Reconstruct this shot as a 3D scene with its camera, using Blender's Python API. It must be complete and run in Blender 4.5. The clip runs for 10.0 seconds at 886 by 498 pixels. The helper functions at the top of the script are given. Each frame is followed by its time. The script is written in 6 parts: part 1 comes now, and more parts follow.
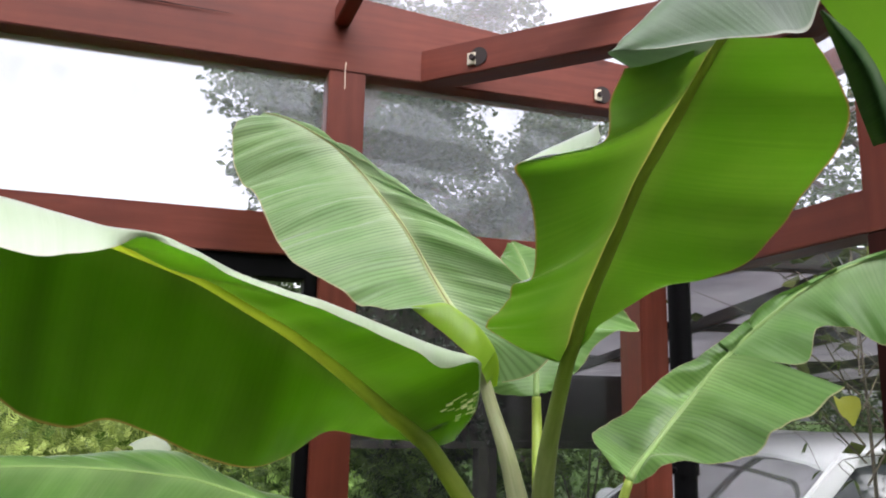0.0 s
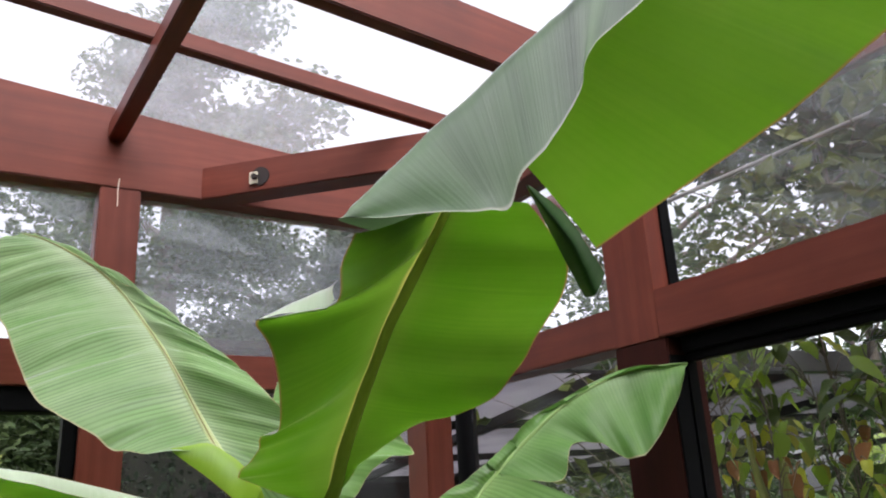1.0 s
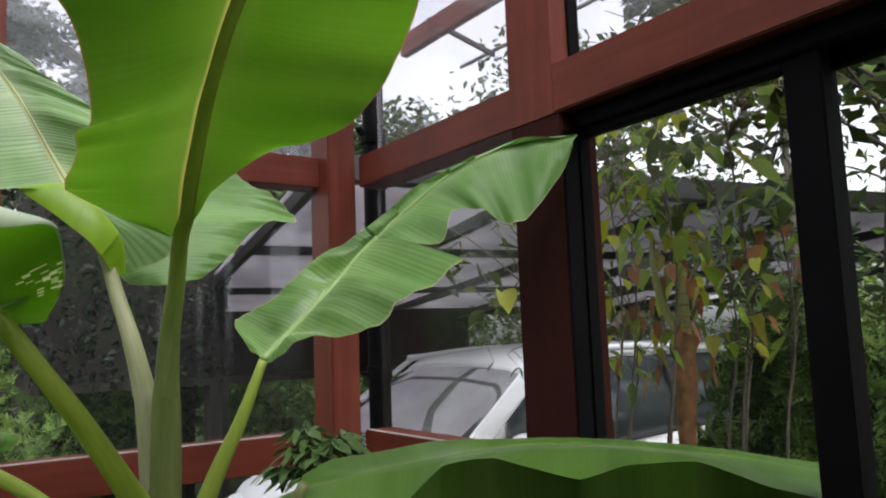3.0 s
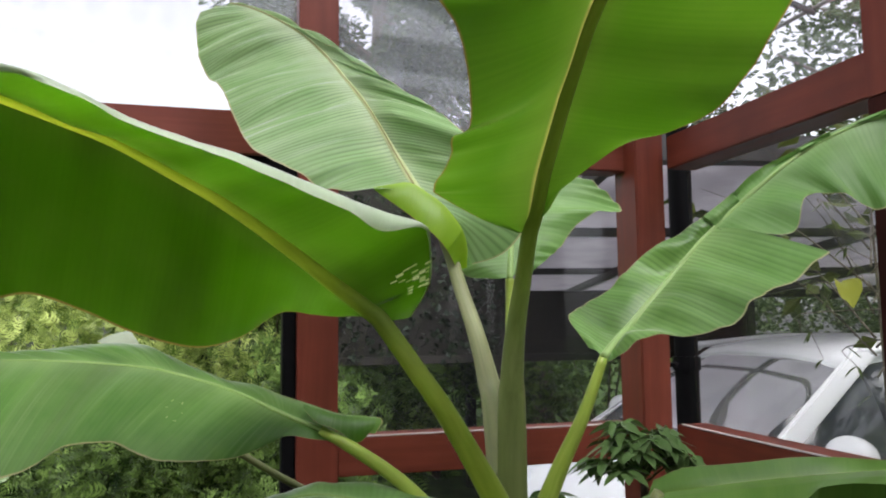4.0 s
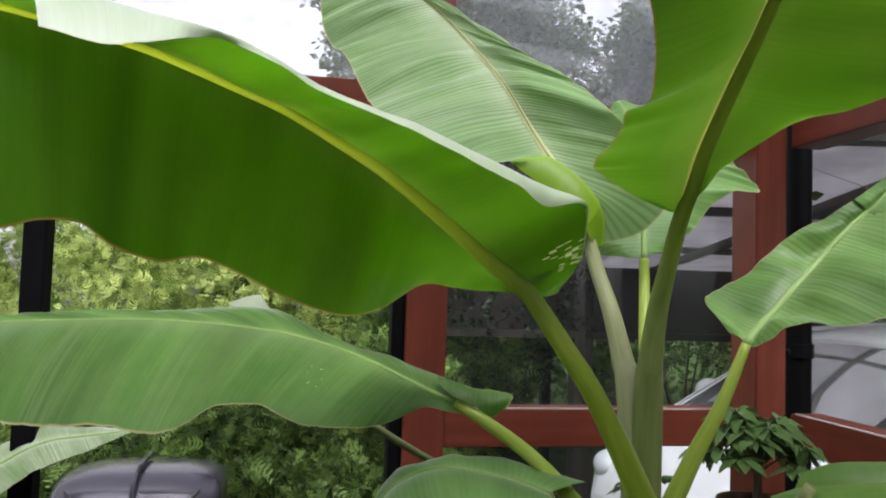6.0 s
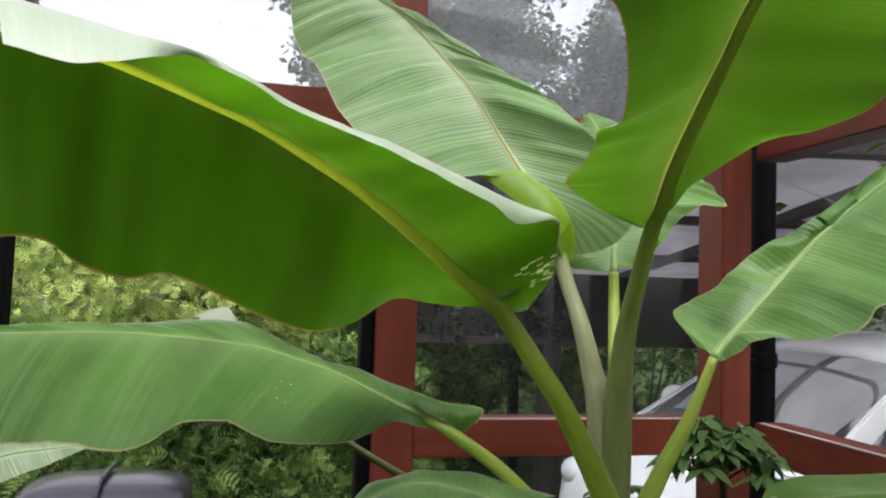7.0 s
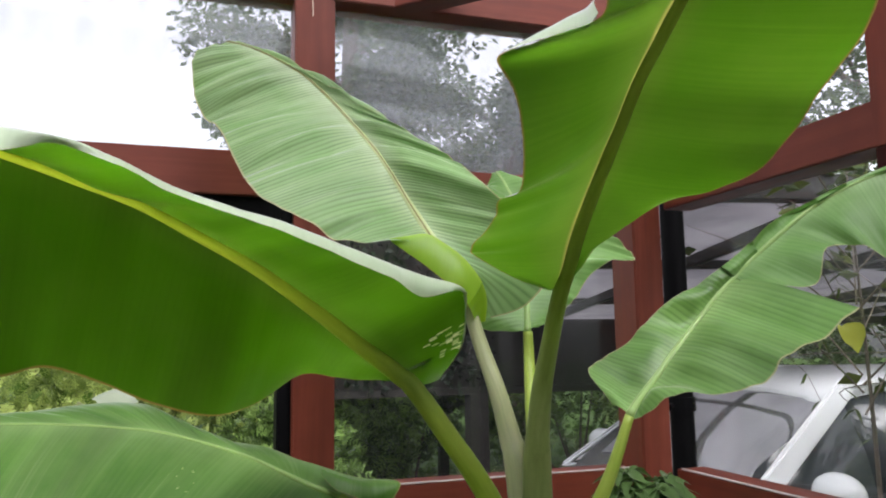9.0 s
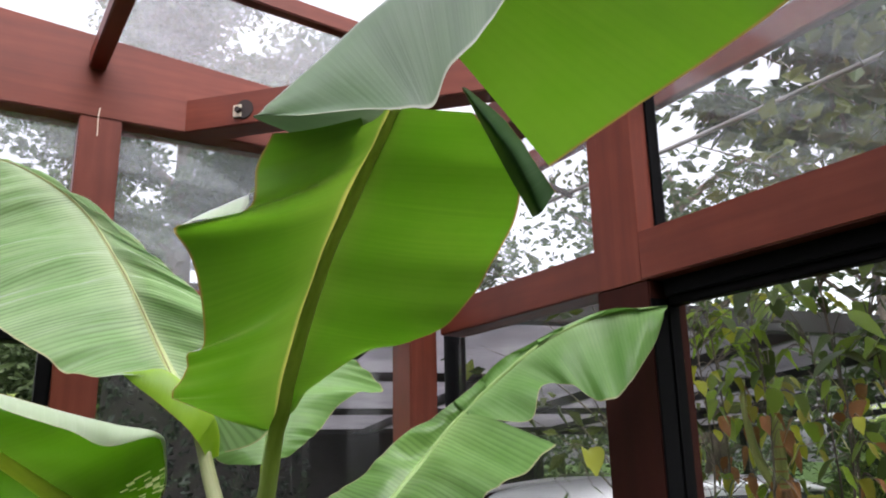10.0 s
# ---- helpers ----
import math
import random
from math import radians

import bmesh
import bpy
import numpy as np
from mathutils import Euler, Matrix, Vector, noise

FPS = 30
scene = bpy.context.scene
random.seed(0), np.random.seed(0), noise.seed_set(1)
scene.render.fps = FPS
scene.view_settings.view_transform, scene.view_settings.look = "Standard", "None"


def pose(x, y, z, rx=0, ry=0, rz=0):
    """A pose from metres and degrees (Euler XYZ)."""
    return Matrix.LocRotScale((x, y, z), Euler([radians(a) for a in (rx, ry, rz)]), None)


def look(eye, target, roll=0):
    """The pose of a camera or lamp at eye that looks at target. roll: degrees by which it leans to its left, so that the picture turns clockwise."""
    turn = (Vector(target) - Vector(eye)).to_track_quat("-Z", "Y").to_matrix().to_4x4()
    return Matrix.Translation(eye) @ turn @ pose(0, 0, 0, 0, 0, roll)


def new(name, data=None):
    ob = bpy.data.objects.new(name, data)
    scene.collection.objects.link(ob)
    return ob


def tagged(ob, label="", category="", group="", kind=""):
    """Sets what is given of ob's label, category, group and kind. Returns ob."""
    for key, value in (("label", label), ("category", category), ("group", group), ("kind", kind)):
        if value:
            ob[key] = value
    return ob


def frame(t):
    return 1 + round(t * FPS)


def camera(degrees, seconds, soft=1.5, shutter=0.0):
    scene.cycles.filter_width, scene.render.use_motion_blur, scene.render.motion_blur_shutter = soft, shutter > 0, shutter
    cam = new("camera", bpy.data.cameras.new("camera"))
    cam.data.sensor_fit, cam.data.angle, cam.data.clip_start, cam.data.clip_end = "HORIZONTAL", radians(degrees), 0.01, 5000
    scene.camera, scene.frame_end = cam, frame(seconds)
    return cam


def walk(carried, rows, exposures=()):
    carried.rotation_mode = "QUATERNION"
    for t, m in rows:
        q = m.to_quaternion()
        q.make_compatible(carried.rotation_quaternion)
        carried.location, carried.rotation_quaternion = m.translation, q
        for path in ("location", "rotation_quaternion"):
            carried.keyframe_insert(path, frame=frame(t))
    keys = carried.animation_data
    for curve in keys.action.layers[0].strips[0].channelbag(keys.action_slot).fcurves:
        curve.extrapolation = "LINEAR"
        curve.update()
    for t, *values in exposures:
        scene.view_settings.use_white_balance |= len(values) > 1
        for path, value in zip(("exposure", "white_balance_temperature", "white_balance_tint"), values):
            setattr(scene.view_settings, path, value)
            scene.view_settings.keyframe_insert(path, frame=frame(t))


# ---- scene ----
cam = camera(60.1, 10.0, soft=2.0)
PATH = [
    (0, (0.44, 0.433, 1.649), (1.019, 2.31, 2.025), 1.2),
    (0.2, (0.436, 0.435, 1.666), (1.001, 2.315, 2.048), 0.5),
    (0.5, (0.449, 0.423, 1.66), (1.141, 2.247, 2.098), -0.2),
    (0.7, (0.468, 0.400, 1.680), (1.285, 2.159, 2.169), -1.6),
    (1, (0.496, 0.374, 1.707), (1.497, 1.997, 2.31), -3.2),
    (1.2, (0.499, 0.363, 1.709), (1.620, 1.890, 2.353), -4.5),
    (1.5, (0.505, 0.354, 1.712), (1.749, 1.78, 2.36), -5.9),
    (2, (0.49, 0.387, 1.666), (1.783, 1.784, 2.28), -5.3),
    (2.2, (0.512, 0.398, 1.636), (1.789, 1.831, 2.198), -4.9),
    (3.3, (0.66, 0.385, 1.537), (1.669, 2.101, 1.723), -1.8),
    (3.5, (0.631, 0.415, 1.548), (1.512, 2.196, 1.768), -2.1),
    (3.7, (0.602, 0.441, 1.565), (1.359, 2.277, 1.799), -2.3),
    (4, (0.554, 0.476, 1.58), (1.082, 2.396, 1.769), -0.6),
    (4.2, (0.512, 0.494, 1.588), (0.933, 2.446, 1.716), 1.1),
    (4.5, (0.47, 0.517, 1.584), (0.815, 2.484, 1.707), 1.7),
    (5, (0.442, 0.527, 1.584), (0.767, 2.498, 1.69), 1.1),
    (5.5, (0.454, 0.521, 1.588), (0.79, 2.49, 1.694), 1.1),
    (5.7, (0.458, 0.517, 1.584), (0.803, 2.484, 1.691), 1.5),
    (6.8, (0.453, 0.515, 1.593), (0.843, 2.472, 1.729), 1.8),
    (7, (0.453, 0.519, 1.598), (0.888, 2.466, 1.726), 1.9),
    (7.5, (0.452, 0.537, 1.602), (0.913, 2.479, 1.73), 2.0),
    (8, (0.454, 0.55, 1.609), (0.877, 2.499, 1.77), 0.9),
    (8.5, (0.453, 0.563, 1.61), (0.874, 2.511, 1.772), -0.1),
    (8.7, (0.443, 0.552, 1.629), (0.909, 2.491, 1.778), 0.7),
    (9, (0.482, 0.534, 1.629), (1.1, 2.42, 1.881), -0.9),
    (9.2, (0.512, 0.495, 1.649), (1.274, 2.314, 1.979), -1.3),
    (9.5, (0.552, 0.453, 1.656), (1.458, 2.184, 2.085), -2.2),
    (10, (0.606, 0.385, 1.671), (1.571, 2.063, 2.176), -1.2),
]
EXPOSURE = [(0, 1.64), (0.5, 1.46), (1, 1.55), (1.5, 1.44), (2.2, 1.38), (3.5, 1.42), (4, 1.55), (5, 1.5), (7, 1.53), (9, 1.58), (10, 1.7)]
walk(cam, [(t, look(eye, target, roll)) for t, eye, target, roll in PATH], [(t, stops, 6300, 18) for t, stops in EXPOSURE])


# ---- light ----
SUN_UP, SUN_ROUND = radians(52), radians(200)
world = bpy.data.worlds.new("overcast_sky")
scene.world = world
world.use_nodes = True
wn, wl = world.node_tree.nodes, world.node_tree.links
sky = wn.new("ShaderNodeTexSky")
sky.sky_type, sky.sun_disc, sky.sun_elevation, sky.sun_rotation = "NISHITA", False, SUN_UP, SUN_ROUND
sky.air_density, sky.dust_density, sky.ozone_density = 1.0, 4.0, 1.0
grey = wn.new("ShaderNodeHueSaturation")
grey.inputs["Saturation"].default_value = 0.12
wl.new(sky.outputs["Color"], grey.inputs["Color"])
wl.new(grey.outputs["Color"], wn["Background"].inputs["Color"])
wn["Background"].inputs["Strength"].default_value = 0.15

sun = new("sun", bpy.data.lights.new("sun", "SUN"))
sun.data.energy, sun.data.angle, sun.data.color = 0.7, radians(30), (1.0, 0.97, 0.92)
sun.matrix_world = look((0, 0, 20), (20 * math.cos(SUN_UP) / math.sin(SUN_UP) * -0.34, 20 * math.cos(SUN_UP) / math.sin(SUN_UP) * 0.94, 0))


# ---- materials ----
class Mat:
    """A node material in the making."""

    def sheen(self, floor, power=5.0):
        """How much a smooth face mirrors: little face on, much at a grazing angle."""
        lw = self.add("ShaderNodeLayerWeight", Blend=0.5)
        return self.maths("ADD", self.maths("MULTIPLY", self.maths("POWER", lw.outputs["Facing"], power), 1.0 - floor), floor)

    def __init__(self, name):
        self.m = bpy.data.materials.new(name)
        self.m.use_nodes = True
        self.n, self.l = self.m.node_tree.nodes, self.m.node_tree.links
        self.b = self.n["Principled BSDF"]
        self.out = self.n["Material Output"]

    def add(self, kind, **values):
        node = self.n.new(kind)
        for key, value in values.items():
            node.inputs[key.replace("_", " ")].default_value = value
        return node

    def link(self, a, b):
        self.l.new(a, b)

    def tone(self, a, b):
        return tuple((p + q) / 2 for p, q in zip(a, b))

    def coords(self, which="Object", scale=(1, 1, 1)):
        tc, mp = self.add("ShaderNodeTexCoord"), self.add("ShaderNodeMapping")
        mp.inputs["Scale"].default_value = scale
        self.link(tc.outputs[which], mp.inputs["Vector"])
        return mp.outputs["Vector"]

    def noise(self, vec, scale, detail=4.0, rough=0.6):
        node = self.add("ShaderNodeTexNoise", Scale=scale, Detail=detail, Roughness=rough)
        self.link(vec, node.inputs["Vector"])
        return node.outputs["Fac"]

    def ramp(self, fac, stops):
        node = self.add("ShaderNodeValToRGB")
        el = node.color_ramp.elements
        while len(el) < len(stops):
            el.new(0.5)
        for e, (p, c) in zip(el, stops):
            e.position, e.color = p, (*c, 1)
        self.link(fac, node.inputs["Fac"])
        return node.outputs["Color"]

    def mix(self, fac, a, b, how="MIX"):
        node = self.n.new("ShaderNodeMix")
        node.data_type, node.blend_type = "RGBA", how
        for sock, v in ((node.inputs[0], fac), (node.inputs[6], a), (node.inputs[7], b)):
            if isinstance(v, (int, float)):
                sock.default_value = v
            elif isinstance(v, tuple):
                sock.default_value = (*v, 1)
            else:
                self.link(v, sock)
        return node.outputs[2]

    def maths(self, op, a, b=0.0):
        node = self.n.new("ShaderNodeMath")
        node.operation = op
        for sock, v in zip(node.inputs, (a, b)):
            if isinstance(v, (int, float)):
                sock.default_value = v
            else:
                self.link(v, sock)
        return node.outputs[0]

    def bump(self, height, strength=0.3, distance=0.002):
        node = self.add("ShaderNodeBump", Strength=strength, Distance=distance)
        self.link(height, node.inputs["Height"])
        self.link(node.outputs["Normal"], self.b.inputs["Normal"])
        return node.outputs["Normal"]

    def base(self, colour):
        if isinstance(colour, tuple):
            self.b.inputs["Base Color"].default_value = (*colour, 1)
        else:
            self.link(colour, self.b.inputs["Base Color"])

    def rough(self, v):
        if isinstance(v, (int, float)):
            self.b.inputs["Roughness"].default_value = v
        else:
            self.link(v, self.b.inputs["Roughness"])


def stained_wood(name, dark, mid, light, rough=0.5):
    m = Mat(name)
    long = m.coords("UV", (2.5, 38.0, 1.0))
    grain = m.noise(long, 1.0, 5.0, 0.55)
    blotch = m.noise(m.coords("Object"), 5.0, 3.0)
    wear = m.noise(m.coords("UV", (9.0, 30.0, 1.0)), 1.0, 5.0, 0.7)
    c = m.ramp(grain, [(0.22, m.tone(dark, mid)), (0.5, mid), (0.8, m.tone(light, mid))])
    c = m.mix(m.ramp(blotch, [(0.35, (0, 0, 0)), (0.72, (0.8, 0.8, 0.8))]), c, m.mix(0.6, c, dark), "MIX")
    c = m.mix(m.ramp(wear, [(0.66, (0, 0, 0)), (0.74, (0.35, 0.35, 0.35))]), c, light)
    knots = m.add("ShaderNodeTexVoronoi", Scale=1.0)
    m.link(m.coords("UV", (2.2, 9.0, 1.0)), knots.inputs["Vector"])
    c = m.mix(m.ramp(knots.outputs["Distance"], [(0.03, (0.8, 0.8, 0.8)), (0.1, (0, 0, 0))]), c, dark)
    m.base(c)
    m.rough(m.maths("ADD", m.maths("MULTIPLY", grain, 0.25), rough - 0.12))
    m.bump(grain, 0.15, 0.001)
    return m.m


def plain(name, colour, rough=0.5, metal=0.0, var=0.15, scale=12.0, bump=0.1, spec=0.5):
    m = Mat(name)
    m.b.inputs["Specular IOR Level"].default_value = spec
    n = m.noise(m.coords("Object"), scale, 5.0)
    dark = tuple(v * (1 - var) for v in colour)
    light = tuple(min(1, v * (1 + var)) for v in colour)
    m.base(m.ramp(n, [(0.3, dark), (0.7, light)]))
    m.rough(m.maths("ADD", m.maths("MULTIPLY", n, 0.2), rough - 0.1))
    m.b.inputs["Metallic"].default_value = metal
    if bump:
        m.bump(m.noise(m.coords("Object"), scale * 9, 3.0), bump, 0.001)
    return m.m


def leaf_material(name, under, upper, vein, gloss=0.42, through_part=0.45, floor=0.035, glow=1.5, relief=0.35, rim=(0.26, 0.17, 0.05), streaks=1.0, band=0.0, ribside=0.55, halo=0.0, graze=1.0, rib_light=None, ridges=0.0, foot_shade=0.0):
    """A thin leaf that lets light through, with fine veins that run from the rib outward.
    UVMap: u along the rib and v outward, in metres; second map: u from rib (0) to rim (1)."""
    m = Mat(name)
    m.n.remove(m.b)
    broad = m.noise(m.coords("UV", (30, 1.5, 1)), 1.0, 4.0)
    fine = m.noise(m.coords("UV", (230, 2.5, 1)), 1.0, 3.0)
    blot = m.noise(m.coords("UV", (9, 6, 1)), 1.0, 5.0)
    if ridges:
        # relief shading: a darker colour laid into the valleys between fine ridges
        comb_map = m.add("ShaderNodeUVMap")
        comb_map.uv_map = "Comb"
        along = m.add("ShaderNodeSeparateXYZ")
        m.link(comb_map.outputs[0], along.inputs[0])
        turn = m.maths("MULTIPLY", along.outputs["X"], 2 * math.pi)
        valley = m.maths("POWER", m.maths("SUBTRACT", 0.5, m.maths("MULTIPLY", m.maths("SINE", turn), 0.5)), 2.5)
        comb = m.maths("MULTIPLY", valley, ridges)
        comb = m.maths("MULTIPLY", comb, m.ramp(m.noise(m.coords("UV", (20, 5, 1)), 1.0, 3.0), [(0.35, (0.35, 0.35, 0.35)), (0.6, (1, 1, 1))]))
    edge = m.add("ShaderNodeUVMap")
    edge.uv_map = "Edge"
    sep = m.add("ShaderNodeSeparateXYZ")
    m.link(edge.outputs[0], sep.inputs[0])
    c = m.mix(m.ramp(broad, [(0.35, (0, 0, 0)), (0.7, (1, 1, 1))]), upper, under)
    c = m.mix(m.ramp(blot, [(0.4, (0, 0, 0)), (0.8, (0.4, 0.4, 0.4))]), c, vein)
    clump = m.ramp(m.noise(m.coords("UV", (16, 3, 1)), 1.0, 3.0), [(0.42, (0.12, 0.12, 0.12)), (0.62, (1, 1, 1))])
    c = m.mix(m.mix(1.0, m.ramp(fine, [(0.45, (0, 0, 0)), (0.68, (0.6 * streaks,) * 3)]), clump, "MULTIPLY"), c, vein)
    c = m.mix(m.ramp(sep.outputs["X"], [(0.0, (ribside,) * 3), (0.13, (ribside * 0.6 - 0.12,) * 3), (0.32, (0, 0, 0))]), c, vein)
    t = m.mix(m.ramp(fine, [(0.5, (0, 0, 0)), (0.8, (0.3 * streaks,) * 3)]), m.mix(m.ramp(blot, [(0.3, (0, 0, 0)), (0.8, (0.45, 0.45, 0.45))]), under, vein), under)
    t = m.mix(m.ramp(sep.outputs["X"], [(0.0, (0.8, 0.8, 0.8)), (0.05, (0.35, 0.35, 0.35)), (0.16, (0, 0, 0))]), t, vein)
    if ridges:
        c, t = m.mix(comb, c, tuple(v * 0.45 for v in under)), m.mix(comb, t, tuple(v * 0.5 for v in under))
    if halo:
        # light caught beside the rib on one half, put into the colour
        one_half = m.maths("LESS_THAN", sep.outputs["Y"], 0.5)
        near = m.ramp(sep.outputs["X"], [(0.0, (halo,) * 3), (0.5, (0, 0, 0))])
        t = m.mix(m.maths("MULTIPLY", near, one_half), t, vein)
        if rib_light:
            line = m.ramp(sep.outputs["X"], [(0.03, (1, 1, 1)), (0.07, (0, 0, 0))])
            t = m.mix(m.maths("MULTIPLY", line, one_half), t, rib_light)
            c = m.mix(m.maths("MULTIPLY", line, one_half), c, rib_light)
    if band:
        # broad dark bands: shading of the pleats put into the colour
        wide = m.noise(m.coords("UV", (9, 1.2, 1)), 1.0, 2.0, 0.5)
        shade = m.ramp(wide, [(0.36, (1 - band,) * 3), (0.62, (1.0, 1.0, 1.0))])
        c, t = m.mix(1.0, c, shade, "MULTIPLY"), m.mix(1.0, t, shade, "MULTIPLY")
    if foot_shade:
        # shade over the blade near its stalk, put into the transmitted colour
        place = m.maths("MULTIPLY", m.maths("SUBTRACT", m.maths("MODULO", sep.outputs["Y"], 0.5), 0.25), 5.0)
        body = m.ramp(place, [(0.0, (1 - foot_shade,) * 3), (0.75, (1.0, 1.0, 1.0))])
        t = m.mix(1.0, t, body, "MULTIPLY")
    rimf = m.ramp(sep.outputs["X"], [(0.982, (0, 0, 0)), (0.992, (0.85, 0.85, 0.85))])
    c, t = m.mix(rimf, c, rim), m.mix(rimf, t, rim)
    bump = m.add("ShaderNodeBump", Strength=relief, Distance=0.001)
    m.link(m.maths("ADD", m.maths("MULTIPLY", broad, 1.2), m.maths("MULTIPLY", fine, 1.6)), bump.inputs["Height"])
    dif, tra, glo = m.add("ShaderNodeBsdfDiffuse"), m.add("ShaderNodeBsdfTranslucent"), m.add("ShaderNodeBsdfGlossy", Roughness=gloss)
    m.link(c, dif.inputs["Color"])
    bright = m.add("ShaderNodeHueSaturation", Value=glow, Saturation=1.05)
    m.link(t, bright.inputs["Color"])
    m.link(bright.outputs["Color"], tra.inputs["Color"])
    m.link(bump.outputs["Normal"], dif.inputs["Normal"])
    m.link(bump.outputs["Normal"], glo.inputs["Normal"])
    mx, mg, fr = m.add("ShaderNodeMixShader", Fac=through_part), m.add("ShaderNodeMixShader"), m.maths("MULTIPLY", m.sheen(floor), graze)
    m.link(dif.outputs[0], mx.inputs[1])
    m.link(tra.outputs[0], mx.inputs[2])
    m.link(fr, mg.inputs[0])
    m.link(mx.outputs[0], mg.inputs[1])
    m.link(glo.outputs[0], mg.inputs[2])
    m.link(mg.outputs[0], m.out.inputs["Surface"])
    return m.m


def glowing_rib(name, a, b, foot=None, split=0.3, fade=0.18):
    """A fleshy midrib that lets some light through. foot: the two colours of the stalk below the blade."""
    m = Mat(name)
    m.n.remove(m.b)
    streak = m.noise(m.coords("UV", (14, 5, 1)), 1.0, 4.0)
    c = m.ramp(streak, [(0.3, a), (0.7, b)])
    if foot:
        sep = m.add("ShaderNodeSeparateXYZ")
        m.link(m.coords("UV"), sep.inputs[0])
        c = m.mix(m.ramp(sep.outputs["X"], [(split - 0.06, (0, 0, 0)), (split - 0.06 + fade, (1, 1, 1))]), m.ramp(streak, [(0.3, foot[0]), (0.7, foot[1])]), c)
    dif, tra, glo = m.add("ShaderNodeBsdfDiffuse"), m.add("ShaderNodeBsdfTranslucent"), m.add("ShaderNodeBsdfGlossy", Roughness=0.4)
    m.link(c, dif.inputs["Color"])
    # transmitted colour more than doubled to make the rib shine
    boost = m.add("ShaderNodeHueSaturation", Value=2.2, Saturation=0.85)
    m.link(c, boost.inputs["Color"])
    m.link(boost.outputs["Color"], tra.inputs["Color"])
    mx, mg = m.add("ShaderNodeMixShader", Fac=0.6), m.add("ShaderNodeMixShader")
    m.link(dif.outputs[0], mx.inputs[1])
    m.link(tra.outputs[0], mx.inputs[2])
    m.link(m.maths("MULTIPLY", m.sheen(0.05), 0.5), mg.inputs[0])
    m.link(mx.outputs[0], mg.inputs[1])
    m.link(glo.outputs[0], mg.inputs[2])
    m.link(mg.outputs[0], m.out.inputs["Surface"])
    return m.m


def stalk_material(name, a, b):
    m = Mat(name)
    streak = m.noise(m.coords("UV", (5, 14, 1)), 1.0, 4.0)
    blot = m.noise(m.coords("Object"), 30.0, 4.0)
    m.base(m.mix(m.maths("MULTIPLY", blot, 0.6), m.ramp(streak, [(0.3, a), (0.7, b)]), a))
    m.rough(0.42)
    m.b.inputs["Specular IOR Level"].default_value = 0.32
    m.b.inputs["Subsurface Weight"].default_value = 0.12
    m.b.inputs["Subsurface Radius"].default_value = (0.004, 0.008, 0.002)
    m.bump(streak, 0.25, 0.0008)
    return m.m


def glass_material(name, dirt=0.05, tint=(0.96, 0.98, 0.97), streak=(6, 6, 1.2), film=(0.75, 0.77, 0.8), mirror=1.0):
    """A clear pane: what is behind shows through, the surface mirrors by Fresnel, and a thin uneven film of dirt scatters."""
    m = Mat(name)
    m.n.remove(m.b)
    clear, gloss, dust = m.add("ShaderNodeBsdfTransparent", Color=(*tint, 1)), m.add("ShaderNodeBsdfGlossy", Roughness=0.02), m.add("ShaderNodeBsdfTranslucent", Color=(*film, 1))
    spots = m.noise(m.coords("Object", streak), 3.0, 2.5, 0.55)
    fac = m.maths("MULTIPLY", m.ramp(spots, [(0.3, (0.6, 0.6, 0.6)), (0.75, (1, 1, 1))]), dirt)
    m1, m2, fr = m.add("ShaderNodeMixShader"), m.add("ShaderNodeMixShader"), m.maths("MULTIPLY", m.sheen(0.04), mirror)
    m.link(fac, m1.inputs[0])
    m.link(clear.outputs[0], m1.inputs[1])
    m.link(dust.outputs[0], m1.inputs[2])
    m.link(fr, m2.inputs[0])
    m.link(m1.outputs[0], m2.inputs[1])
    m.link(gloss.outputs[0], m2.inputs[2])
    m.link(m2.outputs[0], m.out.inputs["Surface"])
    return m.m


def foliage(name, dark, light, thru=0.4):
    m = Mat(name)
    m.n.remove(m.b)
    geo = m.add("ShaderNodeNewGeometry")
    c = m.ramp(geo.outputs["Random Per Island"], [(0.0, dark), (0.6, tuple((a + b) / 2 for a, b in zip(dark, light))), (1.0, light)])
    dif, tra, glo = m.add("ShaderNodeBsdfDiffuse"), m.add("ShaderNodeBsdfTranslucent"), m.add("ShaderNodeBsdfGlossy", Roughness=0.45)
    m.link(c, dif.inputs["Color"])
    m.link(c, tra.inputs["Color"])
    mx, mg, fr = m.add("ShaderNodeMixShader", Fac=thru), m.add("ShaderNodeMixShader"), m.maths("MULTIPLY", m.sheen(0.02), 0.5)
    m.link(dif.outputs[0], mx.inputs[1])
    m.link(tra.outputs[0], mx.inputs[2])
    m.link(fr, mg.inputs[0])
    m.link(mx.outputs[0], mg.inputs[1])
    m.link(glo.outputs[0], mg.inputs[2])
    m.link(mg.outputs[0], m.out.inputs["Surface"])
    return m.m


RED_WOOD = stained_wood("red_stained_wood", (0.062, 0.013, 0.007), (0.150, 0.031, 0.0155), (0.235, 0.064, 0.038))
RED_WOOD.node_tree.nodes["Principled BSDF"].inputs["Specular IOR Level"].default_value = 0.28
# darker copy of RED_WOOD; shade on the lower post is put into it
SHADED_WOOD = stained_wood("shaded_door_jamb", (0.017, 0.0045, 0.003), (0.036, 0.009, 0.006), (0.056, 0.016, 0.011), 0.8)
SHADED_WOOD.node_tree.nodes["Principled BSDF"].inputs["Specular IOR Level"].default_value = 0.12
BLACK_METAL = plain("black_aluminium", (0.003, 0.003, 0.0035), 0.6, 0.0, 0.2, 8, spec=0.07)
